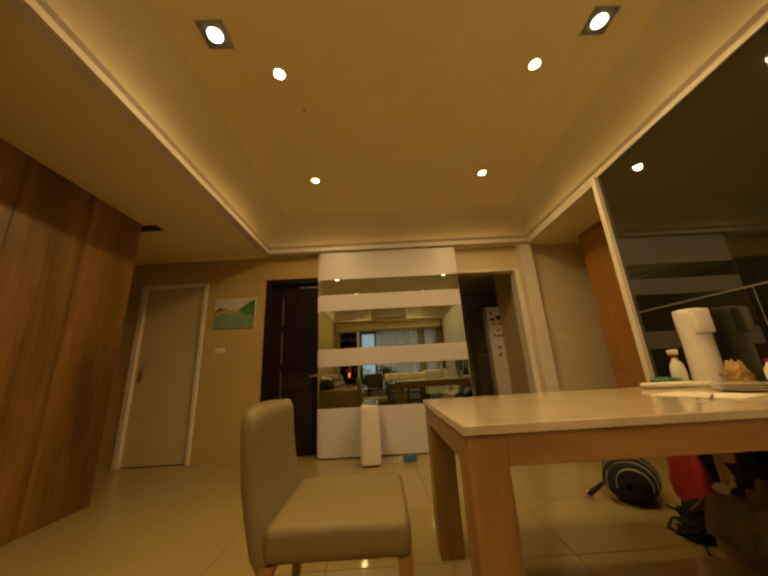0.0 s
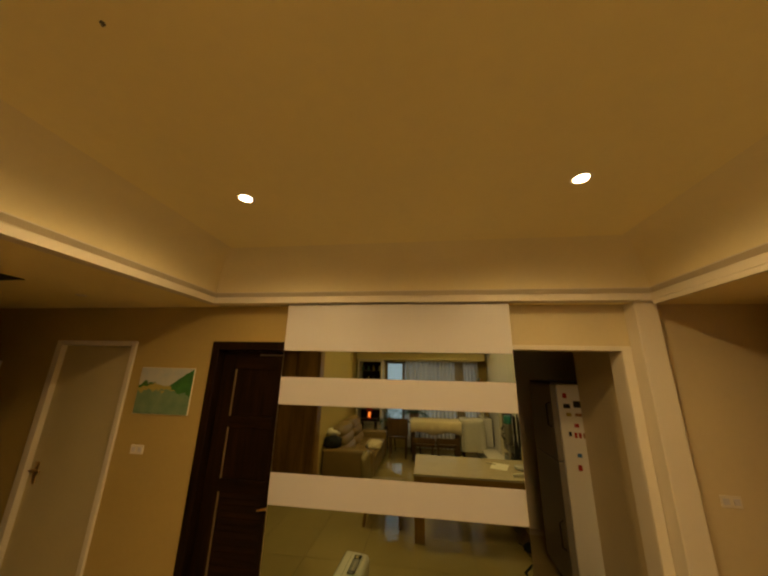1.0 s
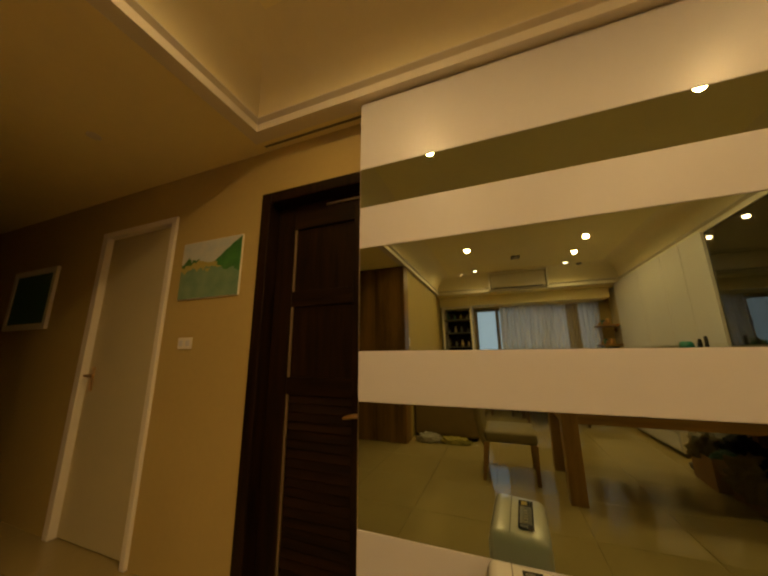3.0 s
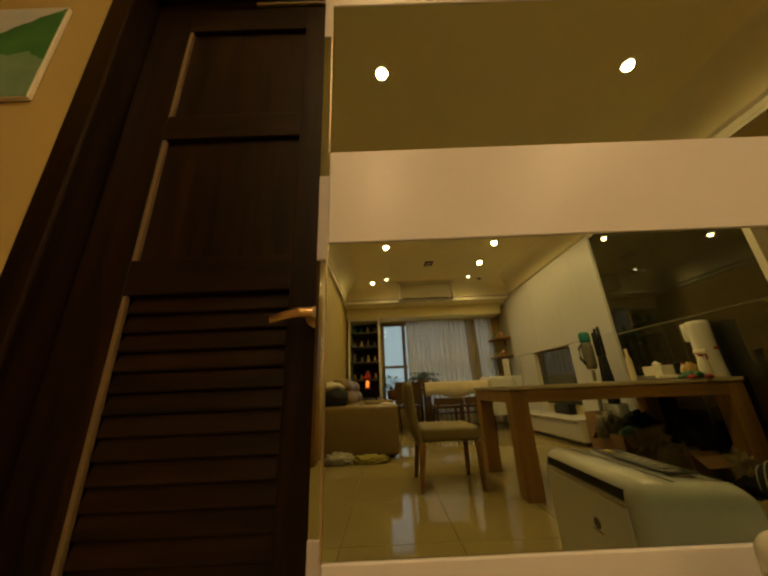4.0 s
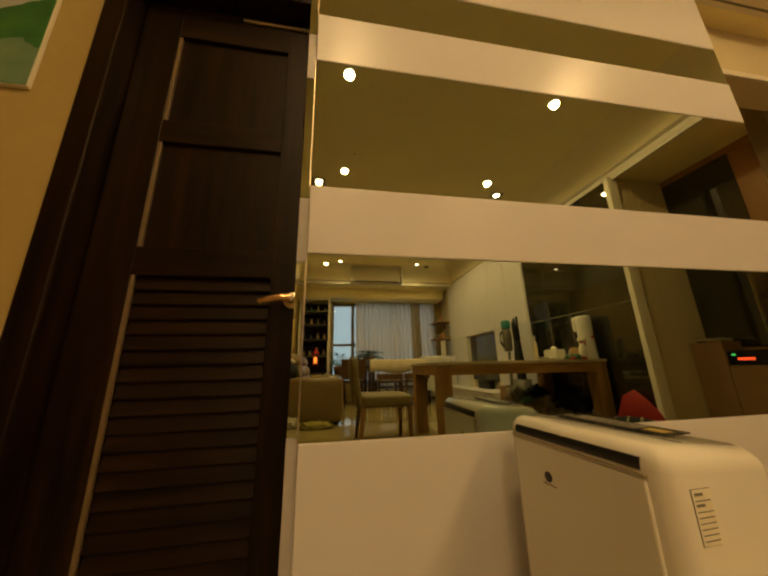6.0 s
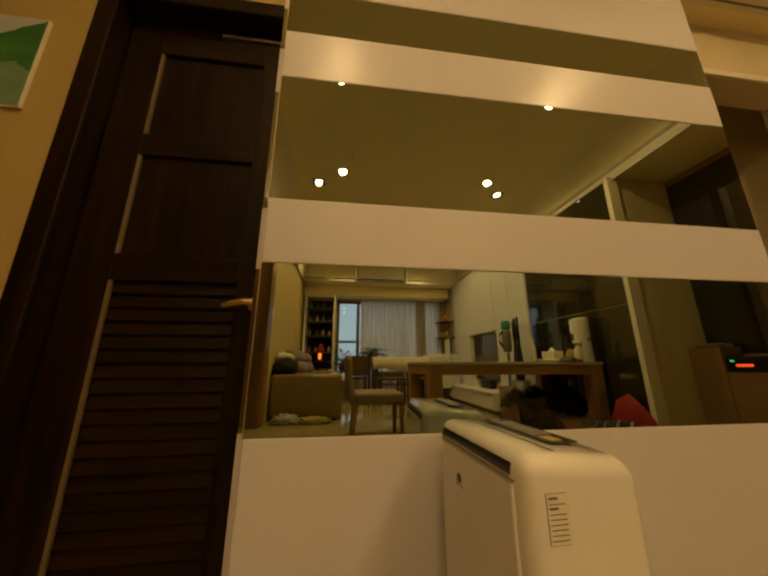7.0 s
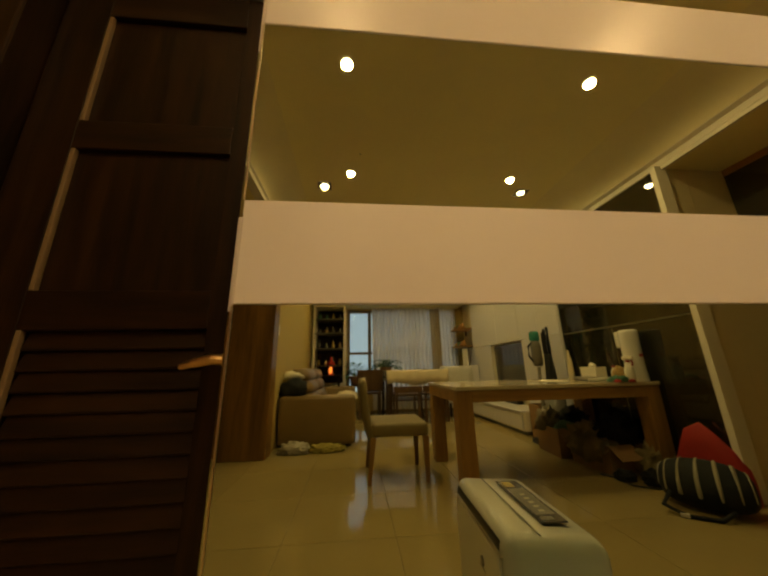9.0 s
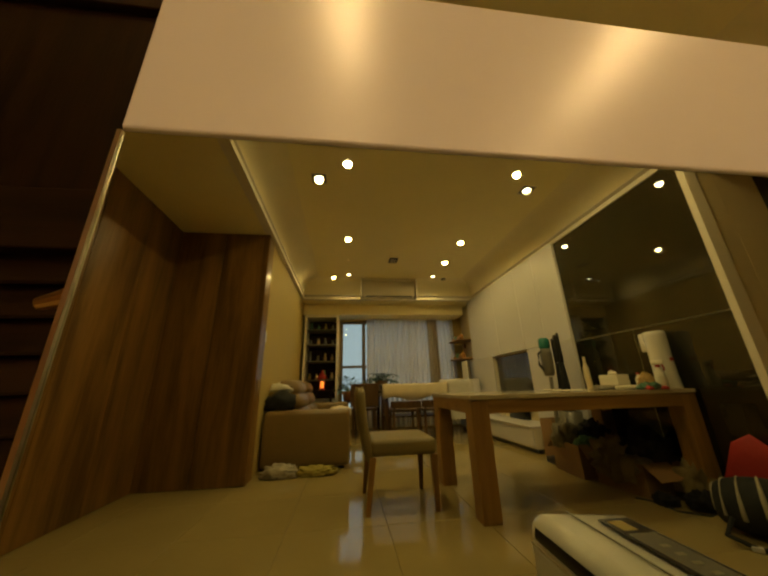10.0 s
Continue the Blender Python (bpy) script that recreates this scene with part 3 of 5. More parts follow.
def dining_chair(at, turn):
    """Faces +x in its own frame, the seat's middle over the origin."""
    t = thing("dining_chair", at, "olive leatherette dining chair with upholstered back and tapered wooden legs", "chair", "dining chairs", turn=turn)
    s = box(-0.22, 0.248, -0.245, 0.245, 0.335, 0.44, 0.03, 4)
    for v in s.verts:
        if v.co.z > 0.4:
            v.co.z += 0.012 * max(0, 1 - (v.co.x / 0.25) ** 2) * max(0, 1 - (v.co.y / 0.22) ** 2)
    part("seat", s, M_CHAIRCLOTH, t, "padded olive seat", True)
    k = bmesh.new()
    rows = 10
    rings = []
    for j in range(rows + 1):
        f = j / rows
        z = 0.30 + f * 0.50
        lean = -0.215 - 0.075 * f - 0.02 * math.sin(f * math.pi)
        th = 0.038 if 0 < j < rows else 0.026
        w = 0.242 - 0.012 * f - (0.016 if j in (0, rows) else 0)
        ring = []
        for q in range(24):
            a = 2 * math.pi * q / 24
            cx, cy = math.cos(a), math.sin(a)
            px = math.copysign(abs(cx) ** 0.5, cx) * th
            py = math.copysign(abs(cy) ** 0.35, cy) * w
            ring.append(k.verts.new((lean + px, py, z - (0.02 * (abs(py) / w) ** 3 if j == rows else 0))))
        rings.append(ring)
    for a, c in zip(rings, rings[1:]):
        for q in range(24):
            k.faces.new((a[q], a[(q + 1) % 24], c[(q + 1) % 24], c[q]))
    k.faces.new(rings[0][::-1])
    k.faces.new(rings[-1])
    part("backrest", k, M_CHAIRCLOTH, t, "padded olive backrest", True)
    for x, y, dx in ((0.225, 0.215, 0.0), (0.225, -0.215, 0.0), (-0.205, 0.215, -0.035), (-0.205, -0.215, -0.035)):
        g = bmesh.new()
        lo, hi = 0.014, 0.023
        ring = [[g.verts.new((x + d + a * r, y * (1.07 if z == 0 else 1) + c * r, z)) for a, c in ((-1, -1), (1, -1), (1, 1), (-1, 1))] for z, r, d in ((0, lo, dx), (0.336, hi, 0))]
        for q in range(4):
            g.faces.new((ring[0][q], ring[0][(q + 1) % 4], ring[1][(q + 1) % 4], ring[1][q]))
        g.faces.new(ring[0][::-1])
        g.faces.new(ring[1])
        part("leg", g, M_OAK, t, "tapered wooden leg")
    return t


dining_table()
dining_chair((-0.125, 1.42, 0), 0)


# ---------- black glass wall and cabinets along the east ----------
def black_glass():
    t = tagged(thing("glass_wall", (0, 0, 0), "glossy black back-painted glass wall in large joined sheets", "wall cladding"), kind="structure")
    for y0, y1, z0, z1 in ((0.865, 1.58, 0.002, 1.219), (1.58, 2.325, 0.002, 1.219), (0.865, 2.325, 1.225, SOFFIT - 0.006)):
        part("pane", box(2.022, 2.04, y0 + 0.002, y1 - 0.002, z0 + 0.002, z1 - 0.002, 0.0015, 1), M_BLACKGLASS, t, "black glass sheet")
    part("joint", box(2.0235, 2.0405, 1.578, 1.582, 0.005, 1.217), M_JOINT, t, "pale silicone joint")
    part("joint", box(2.0205, 2.0405, 0.87, 2.32, 1.218, 1.226), M_JOINT, t, "pale silicone joint")
    part("post", box(1.992, 2.0985, 2.327, 2.372, 0.002, SOFFIT - 0.004, 0.003), M_TRIM, t, "white painted edge post")
    part("top_rail", box(2.008, 2.0215, 0.87, 2.325, SOFFIT - 0.03, SOFFIT - 0.005, 0.002), M_TRIM, t, "white top rail")


black_glass()


def wall_units():
    X = 2.0
    for y0, y1 in ((0.41, 0.862), (-0.07, 0.41), (-0.80, -0.07), (-1.90, -0.80)):
        t = thing("wall_cabinet", (0, 0, 1.245), "white lacquered handleless upper cabinet", "cabinet", "upper cabinets")
        part("body", box(X + 0.02, 2.098, y0 + 0.001, y1 - 0.001, 0, SOFFIT - 1.25), M_TRIM, t)
        part("door", box(X, X + 0.0195, y0 + 0.003, y1 - 0.003, 0, SOFFIT - 1.255, 0.002), M_WHITE, t, "white lacquered door")
    for y0, y1 in ((0.40, 0.862), (-0.03, 0.40), (-2.10, -1.08)):
        t = thing("tall_panel", (0, 0, 0.30), "white lacquered cabinet front below the upper cabinets", "cabinet", "lower cabinets")
        part("body", box(X + 0.02, 2.098, y0 + 0.001, y1 - 0.001, 0, 0.943), M_TRIM, t)
        part("door", box(X, X + 0.0195, y0 + 0.003, y1 - 0.003, 0.002, 0.941, 0.002), M_WHITE, t, "white lacquered door")
    t = thing("media_bench", (0, 0, 0), "long low white media bench with a drawer line", "bench")
    part("body", box(X - 0.30, 2.098, -2.1, 0.30, 0.05, 0.275, 0.003), M_TRIM, t)
    for y0, y1 in ((-2.09, -1.3), (-1.3, -0.5), (-0.5, 0.295)):
        part("drawer", box(X - 0.318, X - 0.3005, y0 + 0.003, y1 - 0.003, 0.07, 0.255, 0.002), M_WHITE, t, "white drawer front")
    part("top", box(X - 0.33, 2.098, -2.1, 0.30, 0.2755, 0.297, 0.003), M_WHITE, t, "white bench top")
    part("plinth", box(X - 0.25, 2.09, -2.05, 0.25, 0, 0.0495), M_GREY, t, "dark recessed plinth")
    t = thing("television", (2.07, -0.555, 0.44), "dark switched-off television in a wall niche", "television")
    part("screen", box(-0.012, 0.0, -0.505, 0.505, 0.0, 0.77, 0.004), M_BLACKGLASS, t, "dark glossy screen")
    part("shell", box(0.001, 0.027, -0.515, 0.515, -0.01, 0.78, 0.004), M_BLACK, t, "black casing")
    part("stand", box(-0.08, 0.02, -0.2, 0.2, -0.143, -0.011, 0.004), M_BLACK, t, "black foot")


wall_units()


def timber_cabinet():
    t = thing("timber_cabinet", (0, 0, 0), "tall orange-brown timber cabinet with a black niche", "cabinet")
    X, XB, Y0, Y1 = 2.67, 3.158, 2.342, 3.585
    NZ0, NZ1, NY = 1.10, 1.545, 3.095
    part("lower_door", box(X, X + 0.02, Y0, Y1, 0.06, 0.777, 0.002), M_CAB, t, "timber veneer door")
    part("upper_front", box(X, X + 0.02, NY, Y1, 0.783, SOFFIT - 0.06, 0.002), M_CAB, t, "timber veneer front")
    part("shelf_front", box(X, X + 0.02, 2.87, NY - 0.002, 0.783, NZ0, 0.002), M_CAB, t, "timber veneer front")
    part("over_niche", box(X, X + 0.02, 2.87, NY - 0.002, NZ1, SOFFIT - 0.06, 0.002), M_CAB, t, "timber veneer front")
    part("glass_door", box(X, X + 0.02, Y0, 2.868, 0.783, NZ1 - 0.002, 0.002), M_BLACKGLASS, t, "dark glass door")
    part("upper_door", box(X, X + 0.02, Y0, 2.868, NZ1, SOFFIT - 0.06, 0.002), M_BLACKGLASS, t, "dark glass door")
    part("side", box(X + 0.021, XB, Y1 - 0.02, Y1, 0.0, SOFFIT - 0.06, 0.002), M_CAB, t, "timber side")
    part("back", box(XB - 0.02, XB, Y0, Y1 - 0.021, 0.0, SOFFIT - 0.06), M_BLACK, t, "dark back")
    part("niche_floor", box(X + 0.021, XB - 0.021, Y0, Y1 - 0.021, NZ0 - 0.02, NZ0), M_BLACK, t, "black niche shelf")
    part("niche_roof", box(X + 0.021, XB - 0.021, Y0, Y1 - 0.021, NZ1, NZ1 + 0.02), M_BLACK, t, "black niche top")
    part("niche_side", box(X + 0.021, XB - 0.021, NY, NY + 0.018, NZ0 + 0.001, NZ1 - 0.001), M_BLACK, t, "black niche side")
    part("cornice", box(X - 0.004, XB, Y0, Y1 + 0.004, SOFFIT - 0.058, SOFFIT - 0.002, 0.002), M_CAB, t, "timber top strip")
    part("plinth", box(X + 0.03, XB - 0.021, Y0, Y1 - 0.021, 0.0, 0.058), M_BLACK, t, "dark plinth")
    part("knob", spin([(0.012, 0), (0.012, 0.02), (0.016, 0.03)], 14, (X - 0.0, 3.5, 0.70)), M_STEEL, t, "small metal knob")
    o = thing("set_top_box", (2.56, 2.70, 0.645), "small black appliance with red and green lights", "appliance")
    part("body", box(-0.08, 0.09, -0.13, 0.15, 0.0, 0.11, 0.006), M_BLACK, o)
    part("red_light", box(-0.083, -0.0805, -0.07, 0.03, 0.035, 0.055), M_LEDRED, o, "red indicator")
    part("green_light", box(-0.083, -0.0805, -0.10, -0.075, 0.07, 0.085), M_LEDGREEN, o, "green indicator")


timber_cabinet()


# ---------- air purifier beside the panel ----------
def air_purifier():
    t = thing("air_purifier", (-0.107, 3.506, 0), "white floor-standing air purifier with a dark vent slot on top", "air purifier", turn=3)
    t.scale = (0.95, 1.0, 1.0)
    b = box(-0.105, 0.105, -0.168, 0.168, 0.012, 0.572, 0.03, 5)
    for v in b.verts:
        f = max(0, (v.co.z - 0.4) / 0.165)
        if v.co.x > 0:
            v.co.z -= 0.02 * f * max(0, v.co.x - 0.05) / 0.055
    part("body", b, M_PLASTIC, t, "glossy white shell", True)
    part("front_panel", box(-0.1105, -0.1035, -0.14, 0.14, 0.04, 0.531, 0.003), M_PLASTIC, t, "flat white front panel")
    v = bmesh.new()
    ring = []
    for y in (-0.134, 0.136):
        ring.append([v.verts.new((-0.075 + r * math.cos(a), y, 0.542 + r * math.sin(a))) for r, arc in ((0.0312, range(7)), (0.026, range(6, -1, -1))) for a in [math.radians(184 - 5.2 * q) for q in arc]])
    for q in range(14):
        v.faces.new((ring[0][q], ring[0][(q + 1) % 14], ring[1][(q + 1) % 14], ring[1][q]))
    v.faces.new(ring[0][::-1])
    v.faces.new(ring[1])
    part("vent_slot", v, M_BLACK, t, "black air slot along the rounded edge")
    part("vent_lip", box(-0.1105, -0.095, -0.142, 0.146, 0.5318, 0.5352, 0.001), M_STEEL, t, "silver lip")
    c = part("control_strip", box(-0.004, 0.052, -0.105, 0.118, 0.5705, 0.5729), M_STRIP, t, "dark grey control strip")
    part("display", box(0.002, 0.046, -0.052, 0.086, 0.57292, 0.5733), M_DISPLAY, c, "paler grey display field")
    for k in range(5):
        part("button", box(0.018, 0.030, -0.018 + k * 0.021, -0.011 + k * 0.021, 0.57332, 0.5737), M_STEEL, c, "small pale button")
    part("notice", box(0.006, 0.030, -0.096, -0.062, 0.57292, 0.5733), M_YELLOW, c, "yellow notice")
    part("notice", box(0.004, 0.030, 0.095, 0.108, 0.57292, 0.5733), M_DISPLAY, c, "small pale field")
    part("seam", box(-0.034, -0.031, -0.145, 0.16, 0.5715, 0.5727), M_GREY, t, "thin seam")
    g = spin([(0.009, 0), (0.009, 0.0012)], 20)
    bmesh.ops.transform(g, matrix=pose(-0.1105, 0.045, 0.478, 0, -90), verts=g.verts)
    part("badge", g, M_BLACK, t, "round dark badge")
    part("badge_bar", box(-0.1115, -0.1105, 0.028, 0.060, 0.4645, 0.4662), M_GREY, t, "small bar of lettering")
    part("label_border", box(-0.0737, -0.0393, -0.1688, -0.168, 0.4623, 0.5247), M_GREY, t, "thin dark border")
    s = part("sticker", box(-0.073, -0.040, -0.1693, -0.1689, 0.463, 0.524), M_PAPER, t, "white notice label")
    for k in range(9):
        z = 0.517 - k * 0.0062
        w = 0.027 if k not in (0, 2) else 0.015
        part("text_bar", box(-0.070, -0.070 + w, -0.1697, -0.16935, z, z + (0.0032 if k in (0, 2) else 0.0013)), M_GREY, s)
    for y in (-0.12, 0.12):
        part("foot", box(-0.08, 0.08, y - 0.02, y + 0.02, 0, 0.0125), M_BLACK, t, "black rubber foot")


M_STRIP = mat("dark_strip", (0.035, 0.032, 0.03), 0.25)
M_DISPLAY = mat("grey_display", (0.16, 0.15, 0.13), 0.3, vary=0.1, scale=40)
M_YELLOW = mat("yellow_print", (0.40, 0.30, 0.06), 0.5)
air_purifier()
t = thing("blue_box", (0.29, 3.5, 0), "small blue box lying on the floor with a cord", "box", turn=15)
part("body", box(-0.06, 0.06, -0.04, 0.04, 0, 0.06, 0.004), M_BLUE, t)
part("cord", tube([(-0.055, 0, 0.03), (-0.10, 0.02, 0.035), (-0.13, -0.01, 0.01), (-0.17, 0.03, 0.006)], 0.004, 6), M_PAPER, t, "thin pale cord")


# ---------- black handbag by the recess wall ----------
def handbag():
    t = thing("handbag", (2.40, 3.70, 0), "black soft handbag with arched handles standing by the wall", "bag", turn=-8)
    t.scale = (0.95, 0.95, 0.84)
    b = bmesh.new()
    rings = []
    for z, w, d in ((0.0, 0.155, 0.062), (0.012, 0.17, 0.07), (0.10, 0.178, 0.072), (0.20, 0.182, 0.055), (0.25, 0.172, 0.034), (0.262, 0.150, 0.018)):
        ring = []
        for q in range(32):
            a = 2 * math.pi * q / 32
            c, n = math.cos(a), math.sin(a)
            sag = 0.02 * max(0.0, c) * (z / 0.26) ** 2
            ring.append(b.verts.new((math.copysign(abs(c) ** 0.45, c) * w, math.copysign(abs(n) ** 0.6, n) * d + 0.006 * math.sin(q * 1.9 + z * 30), z - sag)))
        rings.append(ring)
    for p, q in zip(rings, rings[1:]):
        for i in range(32):
            b.faces.new((p[i], p[(i + 1) % 32], q[(i + 1) % 32], q[i]))
    b.faces.new(rings[0][::-1])
    b.faces.new(rings[-1])
    part("body", b, M_MATBLACK, t, "soft black body", True)
    for y in (-0.014, 0.014):
        part("handle", tube([(0.07 * math.cos(k * math.pi / 8), y, 0.245 + 0.095 * math.sin(k * math.pi / 8)) for k in range(9)], 0.008, 8), M_BLACK, t, "arched black handle", True)
    part("zip", box(-0.13, 0.13, -0.004, 0.004, 0.2605, 0.2645, 0.001), M_BLACK, t, "dark zip")


handbag()


# ---------- pictures and switches on the north wall ----------
def painting():
    """A loose canvas: pale sky, green hills, yellow field and a lake."""
    t = thing("painting", (-1.806, WALL_Y - 0.016, 1.718), "unframed landscape painting with green hills and a pale lake", "painting")
    W, H = 0.26, 0.192
    part("canvas", box(-W, W, 0.002, 0.0145, -H, H, 0.002), M_PAPER, t, "canvas edge")
    m = bpy.data.materials.new("landscape_paint")
    m.use_nodes = True
    nt = m.node_tree
    bs = nt.nodes["Principled BSDF"]
    bs.inputs["Roughness"].default_value = 0.6
    tc = nt.nodes.new("ShaderNodeTexCoord")
    sep = nt.nodes.new("ShaderNodeSeparateXYZ")
    nt.links.new(tc.outputs["Object"], sep.inputs[0])
    nz = nt.nodes.new("ShaderNodeTexNoise")
    nz.inputs["Scale"].default_value, nz.inputs["Detail"].default_value = 11, 6
    nt.links.new(tc.outputs["Object"], nz.inputs["Vector"])

    def calc(op, a, c=0.0):
        n = nt.nodes.new("ShaderNodeMath")
        n.operation = op
        for i, s in enumerate((a, c)):
            if isinstance(s, float):
                n.inputs[i].default_value = s
            else:
                nt.links.new(s, n.inputs[i])
        return n.outputs[0]

    def blend(fac, a, c):
        n = nt.nodes.new("ShaderNodeMix")
        n.data_type = "RGBA"
        nt.links.new(fac, n.inputs["Factor"])
        for key, s in ((6, a), (7, c)):
            if isinstance(s, tuple):
                n.inputs[key].default_value = (*s, 1)
            else:
                nt.links.new(s, n.inputs[key])
        return n.outputs[2]

    wob = calc("MULTIPLY", calc("SUBTRACT", nz.outputs["Fac"], 0.5), 0.16)
    z, x = calc("ADD", sep.outputs["Z"], wob), calc("ADD", sep.outputs["X"], wob)
    water = blend(nz.outputs["Fac"], (0.08, 0.22, 0.13), (0.30, 0.38, 0.22))
    skyc = blend(nz.outputs["Fac"], (0.36, 0.47, 0.55), (0.74, 0.66, 0.50))
    col = blend(calc("GREATER_THAN", z, 0.0), water, (0.46, 0.38, 0.10))
    col = blend(calc("GREATER_THAN", z, 0.04), col, skyc)
    hill2 = calc("GREATER_THAN", calc("SUBTRACT", 0.075, calc("ABSOLUTE", calc("ADD", x, 0.19))), calc("MULTIPLY", calc("ABSOLUTE", calc("SUBTRACT", z, 0.045)), 1.8))
    hill2 = calc("MULTIPLY", hill2, calc("GREATER_THAN", z, 0.04))
    big = calc("MULTIPLY", calc("LESS_THAN", calc("SUBTRACT", z, 0.035), calc("MULTIPLY", calc("SUBTRACT", x, 0.035), 0.66)), calc("GREATER_THAN", calc("SUBTRACT", z, 0.035), calc("MULTIPLY", calc("SUBTRACT", x, 0.035), -0.42)))
    col = blend(big, col, blend(nz.outputs["Fac"], (0.01, 0.08, 0.025), (0.09, 0.30, 0.06)))
    col = blend(hill2, col, (0.05, 0.16, 0.03))
    nt.links.new(col, bs.inputs["Base Color"])
    part("paint", box(-W + 0.004, W - 0.004, 0.0, 0.0018, -H + 0.004, H - 0.004), m, t, "painted hills, field and lake")


painting()


def switch(x, z, y=WALL_Y, w=0.06, name="light_switch"):
    t = thing(name, (x, y, z), "small white wall switch plate", "switch")
    part("plate", box(-w, w, -0.009, -0.001, -0.035, 0.035, 0.003), M_TRIM, t)
    for k in (-0.5, 0.5):
        part("rocker", box(k * w - 0.018, k * w + 0.018, -0.0125, -0.0092, -0.018, 0.018, 0.002), M_WHITE, t, "white rocker")


switch(-1.95, 1.25)
switch(2.36, 1.17)


t = thing("light_switch", (-1.399, 0.582, 1.346), "small white switch plate on the living room wall", "switch")
part("plate", box(0.001, 0.009, -0.035, 0.035, -0.06, 0.06, 0.003), M_TRIM, t)
part("rocker", box(0.0092, 0.0125, -0.018, 0.018, -0.03, 0.03, 0.002), M_WHITE, t, "white rocker")


def framed_picture():
    t = thing("framed_picture", (-3.98, WALL_Y - 0.028, 1.67), "dim framed picture on the hall wall", "picture")
    f = box(-0.36, -0.31, 0, 0.026, -0.27, 0.27, 0.004)
    box(0.31, 0.36, 0, 0.026, -0.27, 0.27, 0.004, bm=f)
    box(-0.31, 0.31, 0, 0.026, 0.22, 0.27, 0.004, bm=f)
    box(-0.31, 0.31, 0, 0.026, -0.27, -0.22, 0.004, bm=f)
    part("frame", f, M_TRIM, t, "pale wooden frame")
    part("mount", box(-0.31, 0.31, 0.01, 0.022, -0.22, 0.22), M_GREEN, t, "dark green print")


framed_picture()


# ---------- living room ----------
def sofa():
    t = thing("sofa", (-0.92, -0.62, 0), "tan leather sofa with plump back cushions and broad arms", "sofa")
    part("base", box(-0.44, 0.42, -1.05, 1.05, 0.06, 0.30, 0.03, 3), M_SOFA, t, "leather base", True)
    for y0 in (0.84, -1.06):
        part("arm", box(-0.46, 0.45, y0, y0 + 0.22, 0.03, 0.575, 0.05, 4), M_SOFA, t, "leather arm", True)
    for k in range(2):
        y0 = -0.83 + k * 0.835
        part("seat_cushion", box(-0.2, 0.44, y0 + 0.004, y0 + 0.831, 0.28, 0.44, 0.05, 4), M_SOFA, t, "leather seat cushion", True)
    for k in range(2):
        # each back cushion is sewn in three plump rolls and leans back
        c = bmesh.new()
        rings = []
        for q in range(31):
            f = q / 30
            puff = abs(math.sin(f * math.pi * 3)) ** 0.45
            hw, ht = 0.36 + 0.05 * puff, 0.085 + 0.045 * puff
            z, x = 0.43 + 0.47 * f, -0.15 - 0.14 * f
            ring = []
            for n in range(28):
                a = 2 * math.pi * n / 28
                ca, sa = math.cos(a), math.sin(a)
                ring.append(c.verts.new((x + math.copysign(abs(ca) ** 0.7, ca) * ht, -0.415 + k * 0.835 + math.copysign(abs(sa) ** 0.4, sa) * hw, z)))
            rings.append(ring)
        for p, q in zip(rings, rings[1:]):
            for n in range(28):
                c.faces.new((p[n], p[(n + 1) % 28], q[(n + 1) % 28], q[n]))
        c.faces.new(rings[-1])
        part("back_cushion", c, M_SOFA, t, "plump leather back cushion sewn in rolls", True)
    part("backrest", box(-0.46, -0.30, -0.84, 0.84, 0.30, 0.72, 0.05, 4), M_SOFA, t, "leather back", True)
    for y in (-0.95, 0.95):
        for x in (-0.38, 0.36):
            part("foot", box(x - 0.03, x + 0.03, y - 0.03, y + 0.03, 0, 0.06), M_BLACK, t, "black foot")


sofa()
t = thing("black_bag", (-1.24, 0.27, 0.575), "black soft bag lying on the sofa arm", "bag")
part("body", lump(0.17, 0.13, 0.13, (0, 0, 0), 0.25, 5, 0.5), M_MATBLACK, t, "", True)
t = thing("folded_clothes", (-1.26, 0.10, 0.50), "heap of pale folded clothes on the sofa", "clothes")
for k, (dx, dy, z, w, m) in enumerate(((0, 0, 0.0, 0.17, M_MATBLACK), (0.01, 0.02, 0.14, 0.16, M_CREAM), (-0.01, 0.0, 0.21, 0.14, M_YELLOW), (0.0, 0.01, 0.26, 0.15, M_PAPER))):
    part("garment", lump(w, w * 1.05, 0.08 if k else 0.15, (dx, dy, z), 0.3, 9 + k, 0.4, freq=3), m, t, "folded garment", True)
t = thing("throw", (-0.60, -0.55, 0.44), "crumpled cream throw on the sofa seat", "throw")
part("cloth", lump(0.16, 0.3, 0.09, (0, 0, 0), 0.3, 2, 0.3, freq=3), M_CREAM, t, "", True)
t = thing("plastic_bag", (-1.13, 0.58, 0), "crumpled pale plastic bag on the floor by the sofa end", "bag")
part("bag", lump(0.17, 0.10, 0.075, (0, 0, 0), 0.5, 21, 0.3, 4, freq=5), M_PALEBAG, t, "", True)
t = thing("yellow_cloth", (-0.80, 0.57, 0), "crumpled yellow-green cloth on the floor by the sofa end", "cloth")
part("cloth", lump(0.19, 0.09, 0.055, (0, 0, 0), 0.5, 22, 0.3, 4, freq=5), M_LIME, t, "", True)


